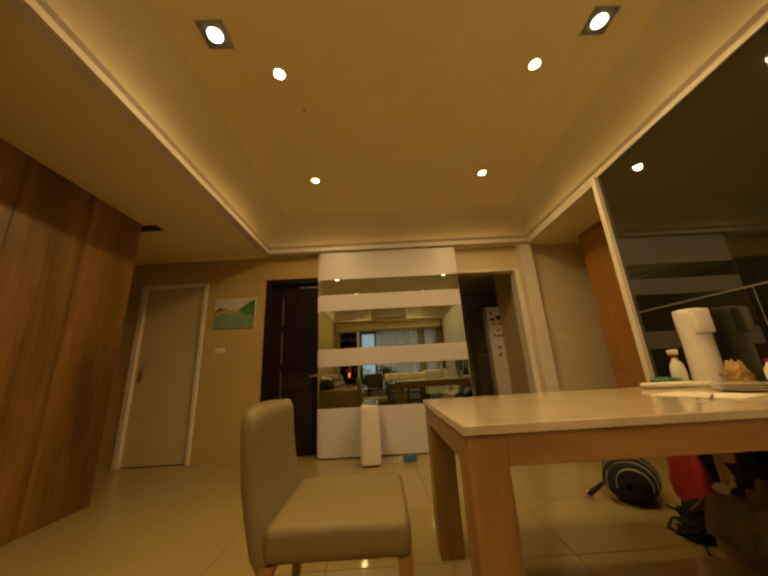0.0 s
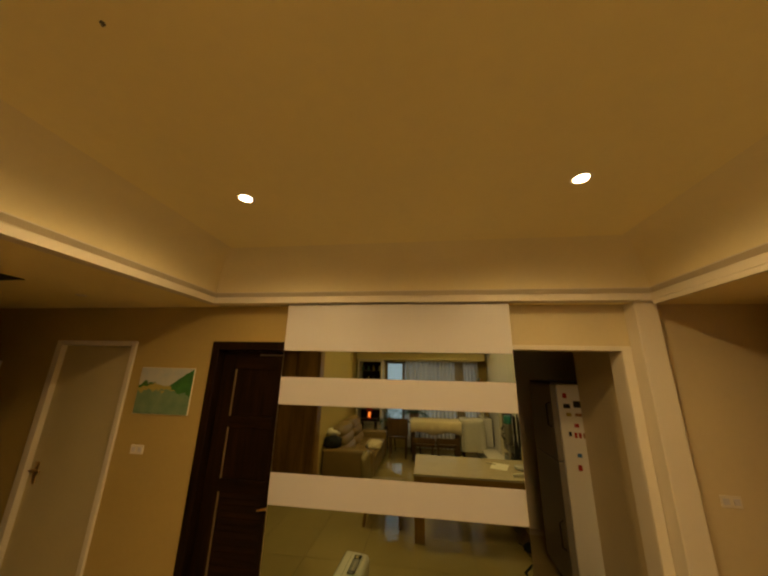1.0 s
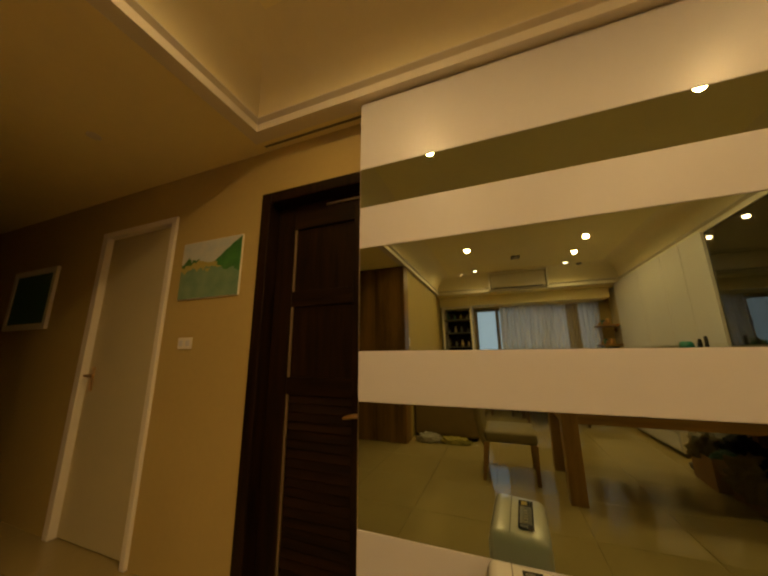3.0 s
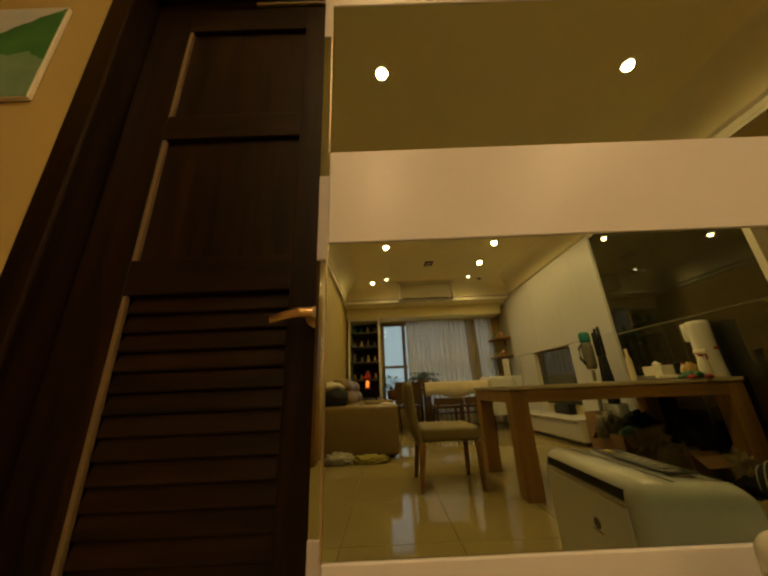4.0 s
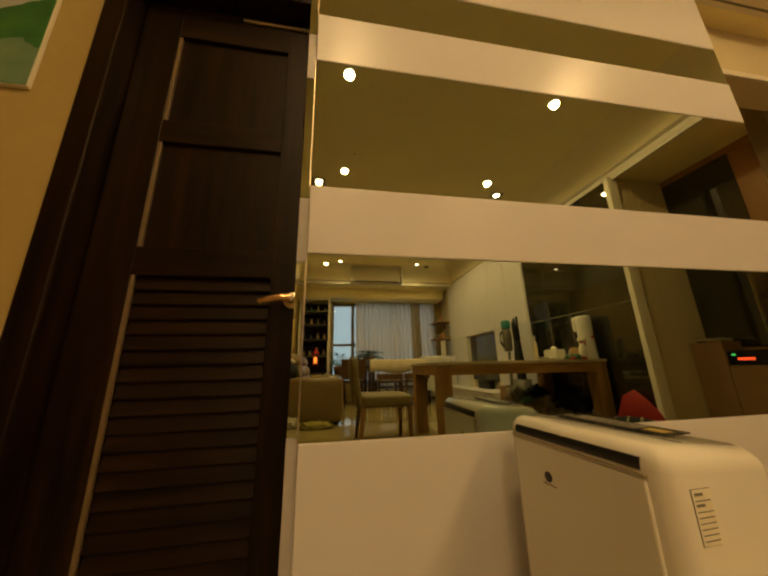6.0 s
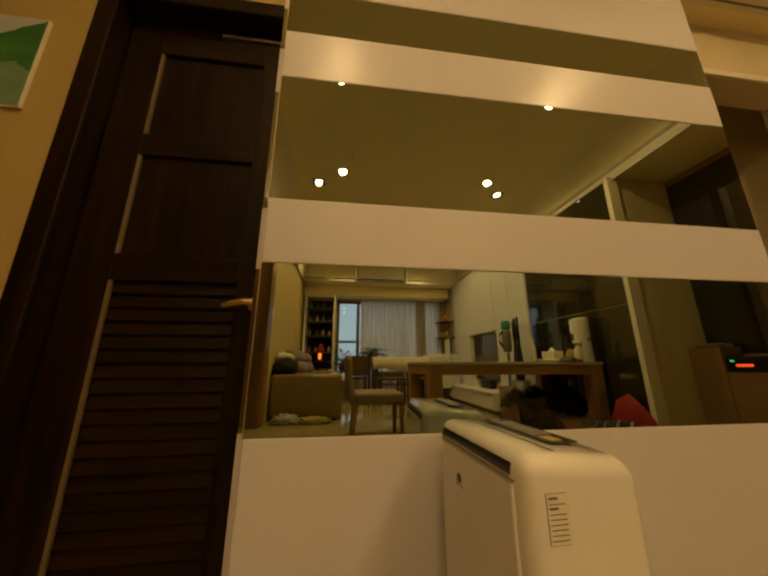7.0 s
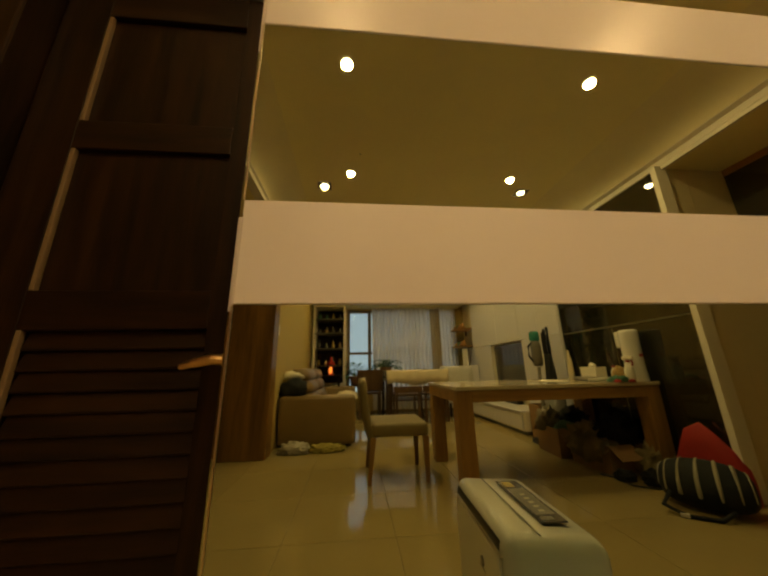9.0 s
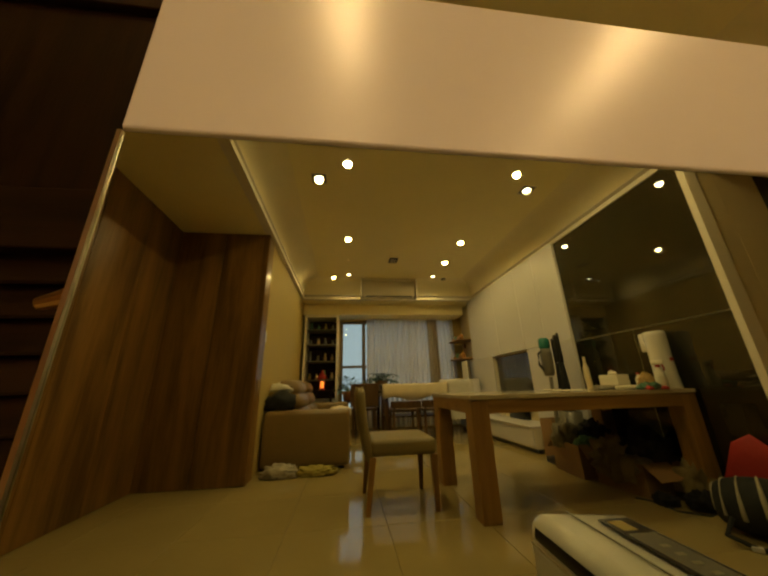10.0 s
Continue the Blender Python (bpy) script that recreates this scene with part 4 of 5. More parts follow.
def window():
    t = tagged(thing("window_1", (0, 0, 0), "bronze-framed window with evening light behind", "window"), kind="structure")
    y0, y1 = -2.68, -2.625
    f = bmesh.new()
    for x0, x1 in ((-0.65, -0.595), (-0.185, -0.11), (0.85, 0.91), (1.80, 1.86)):
        box(x0, x1, y0, y1, 0.35, 2.2, bm=f)
    for x0, x1 in ((-0.595, -0.185), (-0.11, 0.85), (0.91, 1.80)):
        for z0, z1 in ((0.35, 0.40), (1.19, 1.245), (2.14, 2.2)):
            box(x0, x1, y0, y1, z0, z1, bm=f)
    part("window_frame", f, M_ALU, t, "bronze aluminium frame")
    for x0, x1 in ((-0.595, -0.185), (-0.11, 0.85), (0.91, 1.80)):
        for z0, z1 in ((0.40, 1.19), (1.245, 2.14)):
            p = part("pane", box(x0, x1, -2.655, -2.65, z0, z1), M_PANE, t, "clear glass")
            p.visible_shadow = False
    part("latch", box(-0.18, -0.165, -2.625, -2.60, 1.62, 1.74, 0.003), M_BLACK, t, "dark latch")


window()
structure("backdrop", box(-4, 6, -5.02, -5.0, -1, 5), M_DUSK, "pale blue evening sky beyond the window", "sky")


def curtain(x0, x1, y, z0, z1, m, folds, seed, name, label):
    t = thing(name, (0, 0, 0), label, "curtain")
    bm = bmesh.new()
    n = folds * 8
    grid = []
    for i in range(n + 1):
        col = []
        for j in range(7):
            f = j / 6
            a = i / 8 * 2 * math.pi
            d = (0.028 + 0.012 * noise.noise(Vector((i * 0.13, f * 1.5, seed)))) * math.sin(a + 0.6 * noise.noise(Vector((i * 0.05, f * 2, seed + 3))))
            col.append(bm.verts.new((x0 + (x1 - x0) * i / n, y + d, z0 + (z1 - z0) * f)))
        grid.append(col)
    for p, q in zip(grid, grid[1:]):
        for j in range(6):
            bm.faces.new((p[j], q[j], q[j + 1], p[j + 1]))
    part("cloth", bm, m, t, "", True)
    part("heading", box(x0, x1, y - 0.035, y + 0.035, z1, z1 + 0.03), M_TRIM, t, "gathered heading tape")


curtain(-0.09, 1.26, -2.50, 0.03, 2.19, M_CURTAIN, 13, 1, "sheer_curtain", "pale sheer curtain hanging before the window")
curtain(1.24, 1.47, -2.42, 0.03, 2.19, M_DRAPE, 4, 2, "drape", "bunched beige drape beside the sheer curtain")
curtain(1.36, 1.87, -2.52, 0.03, 2.19, M_CURTAIN, 6, 3, "sheer_curtain", "pale sheer curtain hanging before the window")


def air_conditioner():
    t = thing("air_conditioner", (0.30, TY0 - 0.02, 2.575), "white wall-mounted air conditioner in the tray edge", "air conditioner")
    part("body", box(-0.520, 0.520, -0.02, 0.19, -0.09, 0.212, 0.022, 3), M_TRIM, t, "white body", True)
    part("flap", box(-0.45, 0.45, 0.17, 0.198, -0.06, -0.02, 0.004), M_TRIM, t, "pale air flap")
    part("outlet", box(-0.46, 0.46, 0.12, 0.186, -0.092, -0.084), M_BLACK, t, "dark air outlet")
    part("niche_back", box(-0.53, 0.53, -0.03, -0.021, -0.10, 0.22), M_COVE, t, "shaded niche behind the unit")
    part("surround", box(-0.56, 0.56, -0.03, 0.25, 0.222, 0.245, 0.003), M_TRIM, t, "boxed surround")
    for x in (-0.56, 0.53):
        part("surround", box(x, x + 0.03, -0.03, 0.25, -0.118, 0.221, 0.003), M_TRIM, t, "boxed surround")


air_conditioner()


def display_cabinet():
    t = thing("display_cabinet", (-1.02, -2.36, 0), "cream display cabinet with glass shelves and ornaments", "cabinet")
    W, D, H = 0.34, 0.25, 2.23
    for x in (-W, W - 0.045):
        part("side", box(x, x + 0.045, -D, D, 0, H, 0.003), M_TRIM, t, "cream side")
    part("top", box(-W + 0.046, W - 0.046, -D, D, H - 0.05, H, 0.003), M_TRIM, t, "cream top")
    part("back", box(-W + 0.046, W - 0.046, -D, -D + 0.015, 0.08, H - 0.051), M_DARKWOOD, t, "dark back")
    part("base", box(-W + 0.046, W - 0.046, -D + 0.016, D, 0, 0.6, 0.003), M_TRIM, t, "cream lower door")
    for z in (0.95, 1.30, 1.62, 1.92):
        part("shelf", box(-W + 0.046, W - 0.046, -D + 0.016, D - 0.03, z, z + 0.012), M_GREY, t, "dark shelf")
    return t


display_cabinet()
rng = random.Random(4)
for z in (0.962, 1.312, 1.632, 1.932):
    for k in range(4):
        h, r = rng.uniform(0.10, 0.2), rng.uniform(0.025, 0.04)
        m = rng.choice((M_BRASS, M_GREEN, M_GREY, M_YELLOW, M_BRASS))
        t = thing("ornament", (-1.24 + k * 0.145, -2.34 + rng.uniform(-0.05, 0.08), z), "small ornament vase on the cabinet shelf", "ornament", "cabinet ornaments")
        part("body", spin([(r * 0.6, 0), (r, h * 0.25), (r, h * 0.5), (r * 0.45, h * 0.75), (r * 0.6, h)], 16), m, t, "", True)


def side_table():
    t = thing("side_table", (-0.97, -1.93, 0), "small dark wooden side table with the red lamp", "table")
    part("tabletop", box(-0.22, 0.22, -0.14, 0.18, 0.74, 0.77, 0.004), M_DARKWOOD, t)
    for x in (-0.19, 0.16):
        for y in (-0.12, 0.13):
            part("leg", box(x, x + 0.03, y, y + 0.03, 0, 0.7395), M_DARKWOOD, t)
    l = thing("red_lamp", (-0.955, -1.88, 0.77), "small red lantern lamp glowing orange", "lamp")
    part("base", spin([(0.075, 0), (0.08, 0.02), (0.05, 0.04)], 20), M_RED, l, "red base", True)
    part("shade", spin([(0.12, 0.24), (0.085, 0.30), (0.035, 0.37), (0.03, 0.42), (0.01, 0.44)], 20), M_RED, l, "red pointed hood", True)
    for a in range(4):
        x, y = 0.085 * math.cos(a * math.pi / 2 + 0.78), 0.085 * math.sin(a * math.pi / 2 + 0.78)
        part("post", tube([(x * 0.7, y * 0.7, 0.02), (x, y, 0.245)], 0.008, 6), M_RED, l, "red post")
    part("candle", spin([(0.04, 0.04), (0.045, 0.10), (0.04, 0.17), (0.02, 0.20)], 20), M_FLAME, l, "glowing orange light", True)
    l.scale = (0.8, 0.8, 0.8)


side_table()


def plant(at, n, size, label, seed, droop=0.6, frond=False):
    t = thing("potted_plant", at, label, "plant")
    part("pot", spin([(0.09, 0), (0.12, 0.16), (0.125, 0.19), (0.108, 0.19)], 24), M_POT, t, "brown pot", True)
    part("soil", spin([(0.107, 0.165), (0.107, 0.172)], 20), M_SOIL, t, "dark soil")
    r = random.Random(seed)
    st, lf = bmesh.new(), bmesh.new()
    for i in range(n):
        a, el, ln = r.uniform(0, 6.28), r.uniform(0.35, 1.25), size * r.uniform(0.6, 1.0)
        d = Vector((math.cos(a) * math.cos(el), math.sin(a) * math.cos(el), math.sin(el)))
        pts = [Vector((0, 0, 0.17)) + d * ln * k / 5 - Vector((0, 0, droop * ln * (k / 5) ** 2.2 * 0.5)) for k in range(6)]
        tube(pts, [0.006, 0.005, 0.0045, 0.004, 0.003, 0.002], 5, st)
        spots = [(k, s) for k in (2, 3, 4, 5) for s in (-1, 1)] if frond else [(5, 0), (4, 1), (4, -1)]
        for k, s in spots:
            p = pts[k]
            ax = (pts[k] - pts[k - 1]).normalized()
            side = ax.cross(Vector((0, 0, 1)))
            side = side.normalized() if side.length > 0.01 else Vector((1, 0, 0))
            fwd = (ax * (0.6 if s else 1) + side * s * 0.9).normalized()
            wv = fwd.cross(Vector((0, 0, 1)))
            wv = wv.normalized() if wv.length > 0.01 else Vector((1, 0, 0))
            L = (0.13 if frond else 0.17) * r.uniform(0.7, 1.1)
            w = L * (0.11 if frond else 0.24)
            dn = Vector((0, 0, -L * 0.25))
            vs = [lf.verts.new(q) for q in (p, p + fwd * L * 0.45 + wv * w, p + fwd * L + dn, p + fwd * L * 0.45 - wv * w)]
            mid = lf.verts.new(p + fwd * L * 0.5 - Vector((0, 0, w * 0.3)))
            for q in range(4):
                lf.faces.new((vs[q], vs[(q + 1) % 4], mid))
    part("stems", st, M_LEAF, t, "green stems", True)
    part("leaves", lf, M_LEAF, t, "dark green leaves")


def plant_stand(x, y, h):
    t = thing("plant_stand", (x, y, 0), "small dark wooden plant stand", "stand")
    part("top", spin([(0.15, h - 0.025), (0.15, h)], 24), M_DARKWOOD, t)
    for a in range(3):
        c, s = math.cos(a * 2.09), math.sin(a * 2.09)
        part("leg", tube([(0.15 * c, 0.15 * s, 0), (0.11 * c, 0.11 * s, h - 0.024)], 0.014, 8), M_DARKWOOD, t)


plant_stand(-0.47, -2.22, 0.55)
plant((-0.47, -2.22, 0.55), 18, 0.5, "leafy green potted plant before the window", 3)
plant_stand(0.16, -2.1, 0.72)
plant((0.16, -2.1, 0.72), 34, 0.46, "arching green fern in a pot", 8, 1.0, True)


def cloth_table():
    t = thing("console_table", (0.66, -1.65, 0), "brown wooden table half covered by a cream cloth", "table")
    part("tabletop", box(-0.55, 0.56, -0.30, 0.30, 0.80, 0.83, 0.004), M_BROWNWOOD, t)
    for x in (-0.53, 0.48):
        for y in (-0.28, 0.22):
            part("leg", box(x, x + 0.06, y, y + 0.06, 0, 0.7995), M_BROWNWOOD, t)
    part("shelf", box(-0.5, 0.5, -0.26, 0.26, 0.30, 0.325), M_BROWNWOOD, t)
    c = thing("tablecloth", (0.66, -1.65, 0.83), "cream cloth hanging over the table edge", "tablecloth")
    bm = bmesh.new()
    prof = [(-0.335, -0.20), (-0.315, -0.02), (-0.30, 0.012), (0.0, 0.014), (0.30, 0.012), (0.322, -0.02), (0.335, -0.12), (0.345, -0.235)]
    grid = []
    for i in range(33):
        x = -0.57 + 1.15 * i / 32
        grid.append([bm.verts.new((x, y + (0.008 * math.sin(i * 1.1) if z < -0.05 else 0), z + (0.03 * math.sin(i * 0.32) if z < -0.2 else 0))) for y, z in prof])
    for p, q in zip(grid, grid[1:]):
        for j in range(len(prof) - 1):
            bm.faces.new((p[j], q[j], q[j + 1], p[j + 1]))
    ob = part("cloth", bm, M_CREAM, c, "", True)
    md = ob.modifiers.new("thick", "SOLIDIFY")
    md.thickness = 0.004


cloth_table()


def slat_chair(x, y, turn, top=0.86):
    t = thing("wooden_chair", (x, y, 0), "brown wooden chair with a solid curved back", "chair", "wooden chairs", turn=turn)
    part("seat", box(-0.22, 0.22, -0.22, 0.22, 0.42, 0.46, 0.012, 2), M_BROWNWOOD, t)
    part("backrest", box(-0.24, 0.24, -0.25, -0.22, 0.48, top, 0.012, 2), M_BROWNWOOD, t, "brown wooden back")
    for a in (-0.2, 0.17):
        for c in (-0.2, 0.17):
            part("leg", box(a, a + 0.035, c, c + 0.035, 0, 0.4195), M_BROWNWOOD, t)
    for a in (-0.2, 0.17):
        part("back_post", box(a, a + 0.03, -0.249, -0.221, 0.4605, 0.4795), M_BROWNWOOD, t)


slat_chair(-0.20, -1.72, 180)
slat_chair(0.40, -1.12, 180, 0.58)
slat_chair(0.90, -1.16, 180, 0.58)


def covered_stand():
    t = thing("covered_stand", (1.50, -1.66, 0), "stand draped with a pale striped cloth", "stand")
    bm = bmesh.new()
    n = 40
    rings = []
    for z, s in ((0.24, 1.06), (0.5, 1.03), (0.8, 1.0), (0.875, 0.98), (0.895, 0.92)):
        ring = []
        for i in range(n):
            a = 2 * math.pi * i / n
            c, q = math.cos(a), math.sin(a)
            w = 1 + (0.05 * math.sin(i * 1.7) if z < 0.8 else 0)
            ring.append(bm.verts.new((math.copysign(abs(c) ** 0.4, c) * 0.28 * s * w, math.copysign(abs(q) ** 0.4, q) * 0.24 * s * w, z)))
        rings.append(ring)
    for a, c in zip(rings, rings[1:]):
        for i in range(n):
            bm.faces.new((a[i], a[(i + 1) % n], c[(i + 1) % n], c[i]))
    bm.faces.new(rings[-1])
    part("cloth", bm, M_STRIPE, t, "pale cloth", True)
    for x in (-0.2, 0.2):
        for y in (-0.15, 0.15):
            part("leg", box(x - 0.015, x + 0.015, y - 0.015, y + 0.015, 0, 0.86), M_DARKWOOD, t)


covered_stand()
for z in (1.665, 1.29):
    t = thing("wall_shelf", (2.0, -2.1, z), "short wooden wall shelf with small things on it", "shelf", "wall shelves")
    part("board", box(-0.27, 0.098, -0.42, 0.16, 0, 0.025, 0.003), M_OAK, t, "wooden board")
    for y in (-0.35, 0.09):
        part("bracket", box(0.06, 0.098, y - 0.012, y + 0.012, -0.10, -0.001), M_OAK, t, "wooden bracket")
    for k in range(4):
        o = thing("shelf_ornament", (1.84, -2.44 + k * 0.15, z + 0.025), "small wooden ornament on the wall shelf", "ornament", "shelf ornaments")
        part("body", lump(0.045, 0.05, 0.06 + 0.02 * (k % 2), (0, 0, 0), 0.3, k, 0.4, 2), (M_CAB, M_GREEN, M_POT, M_CAB)[k], o, "", True)
t = thing("leaning_board", (1.82, -1.95, 0.9), "narrow framed board leaning against the shelf wall", "board")
part("board", box(0.0, 0.02, -0.14, 0.14, 0.0, 0.34, 0.003), M_PAPER, t, "pale board")
part("frame", box(0.021, 0.035, -0.155, 0.155, -0.0, 0.355, 0.003), M_DARKWOOD, t, "dark frame")
t = thing("shelf_cabinet", (1.86, -2.0, 0), "low white corner cabinet under the shelves", "cabinet")
part("body", box(-0.10, 0.11, -0.35, 0.35, 0.30, 0.90, 0.004), M_WHITE, t)


# ---------- things on the dining table ----------
ZT = 0.722


def paper_towel_dispenser():
    t = thing("water_dispenser", (1.915, 1.845, ZT), "tall white plastic countertop dispenser with a spout", "dispenser", turn=80)
    b = spin([(0.076, 0), (0.078, 0.012), (0.072, 0.10), (0.070, 0.25), (0.074, 0.40), (0.072, 0.425), (0.060, 0.432)], 32)
    part("body", b, M_PLASTIC, t, "white shell", True)
    part("spout", box(-0.098, -0.05, -0.042, 0.042, 0.28, 0.424, 0.014, 3), M_PLASTIC, t, "white spout head", True)
    part("badge", box(0.062, 0.0725, -0.02, 0.02, 0.20, 0.225, 0.002), M_RED, t, "small red badge")


paper_towel_dispenser()


def bottle(x, y, h, r, m, cap, label):
    t = thing("bottle", (x, y, ZT), label, "bottle", "bottles on the table")
    part("body", spin([(r * 0.9, 0), (r, 0.01), (r, h * 0.62), (r * 0.45, h * 0.8), (r * 0.42, h * 0.88)], 20), m, t, "", True)
    part("cap", spin([(r * 0.5, h * 0.881), (r * 0.5, h)], 16), cap, t, "coloured cap")


def spray_bottle(x, y):
    t = thing("spray_bottle", (x, y, ZT), "white spray bottle with a red trigger on the table", "bottle", turn=70)
    part("body", spin([(0.032, 0), (0.036, 0.008), (0.036, 0.085), (0.030, 0.12), (0.014, 0.145), (0.013, 0.155)], 24), M_PAPER, t, "white body", True)
    part("collar", spin([(0.016, 0.1555), (0.016, 0.172)], 18), M_RED, t, "red collar")
    part("head", box(-0.035, 0.045, -0.013, 0.013, 0.1725, 0.205, 0.007, 2), M_PAPER, t, "white spray head", True)
    part("trigger", tube([(0.028, 0, 0.172), (0.036, 0, 0.150), (0.030, 0, 0.130)], 0.006, 8), M_RED, t, "red trigger", True)


def snack_bag(x, y):
    t = thing("snack_bag", (x, y, ZT), "crumpled yellow-brown snack bag on the table", "bag", turn=30)
    part("bag", lump(0.055, 0.05, 0.075, (0, 0, 0), 0.4, 33, 0.5, 4, freq=4), M_SNACK, t, "", True)


M_SNACK = mat("printed_snack_foil", (0.36, 0.22, 0.05), 0.35, vary=0.45, scale=18, bump=0.6, bump_scale=40)
spray_bottle(1.80, 1.90)
snack_bag(1.90, 1.69)
bottle(1.80, 1.20, 0.30, 0.026, M_CREAM, M_CREAM, "slim cream bottle on the table")
bottle(1.95, 1.58, 0.13, 0.025, M_PAPER, M_RED, "white plastic bottle on the table")


def cordless_vacuum(x, y):
    t = thing("cordless_vacuum", (x, y, 0), "upright cordless vacuum cleaner with a teal top beside the cabinet", "vacuum cleaner")
    part("floor_head", box(-0.10, 0.06, -0.12, 0.12, 0.0, 0.06, 0.02, 3), M_BLACK, t, "black floor head", True)
    part("tube", tube([(0.0, 0, 0.05), (0.03, 0, 0.45), (0.05, 0, 0.85)], 0.02, 12), M_GREY, t, "grey tube", True)
    part("bin", spin([(0.045, 0.86), (0.06, 0.90), (0.062, 1.10), (0.05, 1.16)], 24, (0.045, 0, 0)), M_GREY, t, "dark dust bin", True)
    part("cap", spin([(0.052, 1.161), (0.06, 1.18), (0.058, 1.26), (0.04, 1.28)], 24, (0.045, 0, 0)), M_TEAL, t, "teal top", True)
    part("grip", tube([(0.0, 0, 1.14), (-0.05, 0, 1.10), (-0.055, 0, 0.98), (-0.01, 0, 0.92)], 0.014, 10), M_BLACK, t, "black grip", True)


cordless_vacuum(1.69, 0.735)


def umbrella_stand(x, y):
    t = thing("umbrella_stand", (x, y, 0), "dark stand holding long black umbrellas", "stand")
    part("bucket", spin([(0.09, 0), (0.10, 0.01), (0.11, 0.5), (0.105, 0.5), (0.095, 0.02)], 24), M_GREY, t, "dark bucket", True)
    for k, (dx, dy, h) in enumerate(((-0.04, 0.04, 1.30), (0.03, 0.0, 1.33), (0.0, -0.06, 1.27), (0.05, -0.05, 1.22))):
        u = thing("umbrella", (x + dx, y + dy, 0.025), "furled long black umbrella in the stand", "umbrella", "umbrellas in the stand")
        part("canopy", spin([(0.008, 0.0), (0.022, 0.2), (0.03, 0.7), (0.012, 0.98)], 14), M_MATBLACK, u, "furled black cloth", True)
        part("handle", spin([(0.014, 0.981), (0.017, 1.0), (0.016, h - 0.04), (0.010, h - 0.025)], 12), M_BLACK, u, "black grip", True)


umbrella_stand(1.84, 0.80)
t = thing("plate_stack", (1.70, 1.50, ZT), "stack of white plates and a bowl", "plates")
for k in range(3):
    part("plate", spin([(0.05, k * 0.011), (0.11, k * 0.011 + 0.010), (0.112, k * 0.011 + 0.0125), (0.05, k * 0.011 + 0.006)], 28), M_PLASTIC, t, "white plate", True)
t = thing("tissue_box", (1.92, 1.36, ZT), "pale paper tissue box", "box")
part("body", box(-0.06, 0.06, -0.10, 0.10, 0, 0.12, 0.006), M_PAPER, t)
part("tissue", lump(0.025, 0.04, 0.03, (0, 0, 0.12), 0.3, 2, 0.2, 2), M_PAPER, t, "white tissue", True)
t = thing("leek", (1.66, 1.76, ZT), "long pale leek lying on the table", "vegetable", turn=-20)
part("stalk", tube([(-0.18, 0, 0.018), (0.05, 0.004, 0.018), (0.16, 0.008, 0.016)], [0.015, 0.016, 0.012], 10), M_PAPER, t, "pale stalk", True)
part("leaves", tube([(0.155, 0.008, 0.016), (0.25, 0.03, 0.014), (0.32, 0.02, 0.01)], [0.012, 0.014, 0.003], 8), M_GREEN, t, "green leaf end", True)
t = thing("vegetable_bag", (1.70, 1.885, ZT), "heap of greens and red peppers in a bag", "vegetables")
part("cabbage", lump(0.085, 0.06, 0.035, (0, 0, 0), 0.45, 3, 0.3, 4, freq=5), M_GREEN, t, "green leaves", True)
part("pepper", lump(0.022, 0.034, 0.02, (-0.06, 0.05, 0), 0.15, 6, 0.3, 2), M_RED, t, "red pepper", True)
part("pepper", lump(0.034, 0.018, 0.018, (0.06, 0.06, 0), 0.15, 7, 0.3, 2), M_RED, t, "red pepper", True)
t = thing("paper_sheet", (1.42, 1.42, ZT), "loose white paper sheets on the table", "paper", turn=20)
part("sheet", box(-0.105, 0.105, -0.148, 0.148, 0.0, 0.002), M_PAPER, t)
part("pen", tube([(-0.19, -0.10, 0.006), (-0.06, -0.05, 0.007)], 0.005, 8), M_STEEL, t, "steel pen")


# ---------- clutter on the floor by the glass wall ----------
def carton(x, y, w, d, h, turn, label, flaps=True):
    t = thing("cardboard_box", (x, y, 0), label, "box", "cardboard boxes", turn=turn)
    for a, c in ((-d, -d + 0.006), (d - 0.006, d)):
        part("side", box(-w, w, a, c, 0.005, h), M_CARD, t)
    for a, c in ((-w, -w + 0.006), (w - 0.006, w)):
        part("side", box(a, c, -d + 0.006, d - 0.006, 0.005, h), M_CARD, t)
    part("bottom", box(-w, w, -d, d, 0, 0.005), M_CARD, t)
    if flaps:
        for s in (-1, 1):
            f = box(-w, w, 0, 0.14, -0.003, 0.003)
            bmesh.ops.transform(f, matrix=pose(0, s * d, h + 0.004, -40 if s > 0 else 220), verts=f.verts)
            part("flap", f, M_CARD, t, "open flap")
    return t


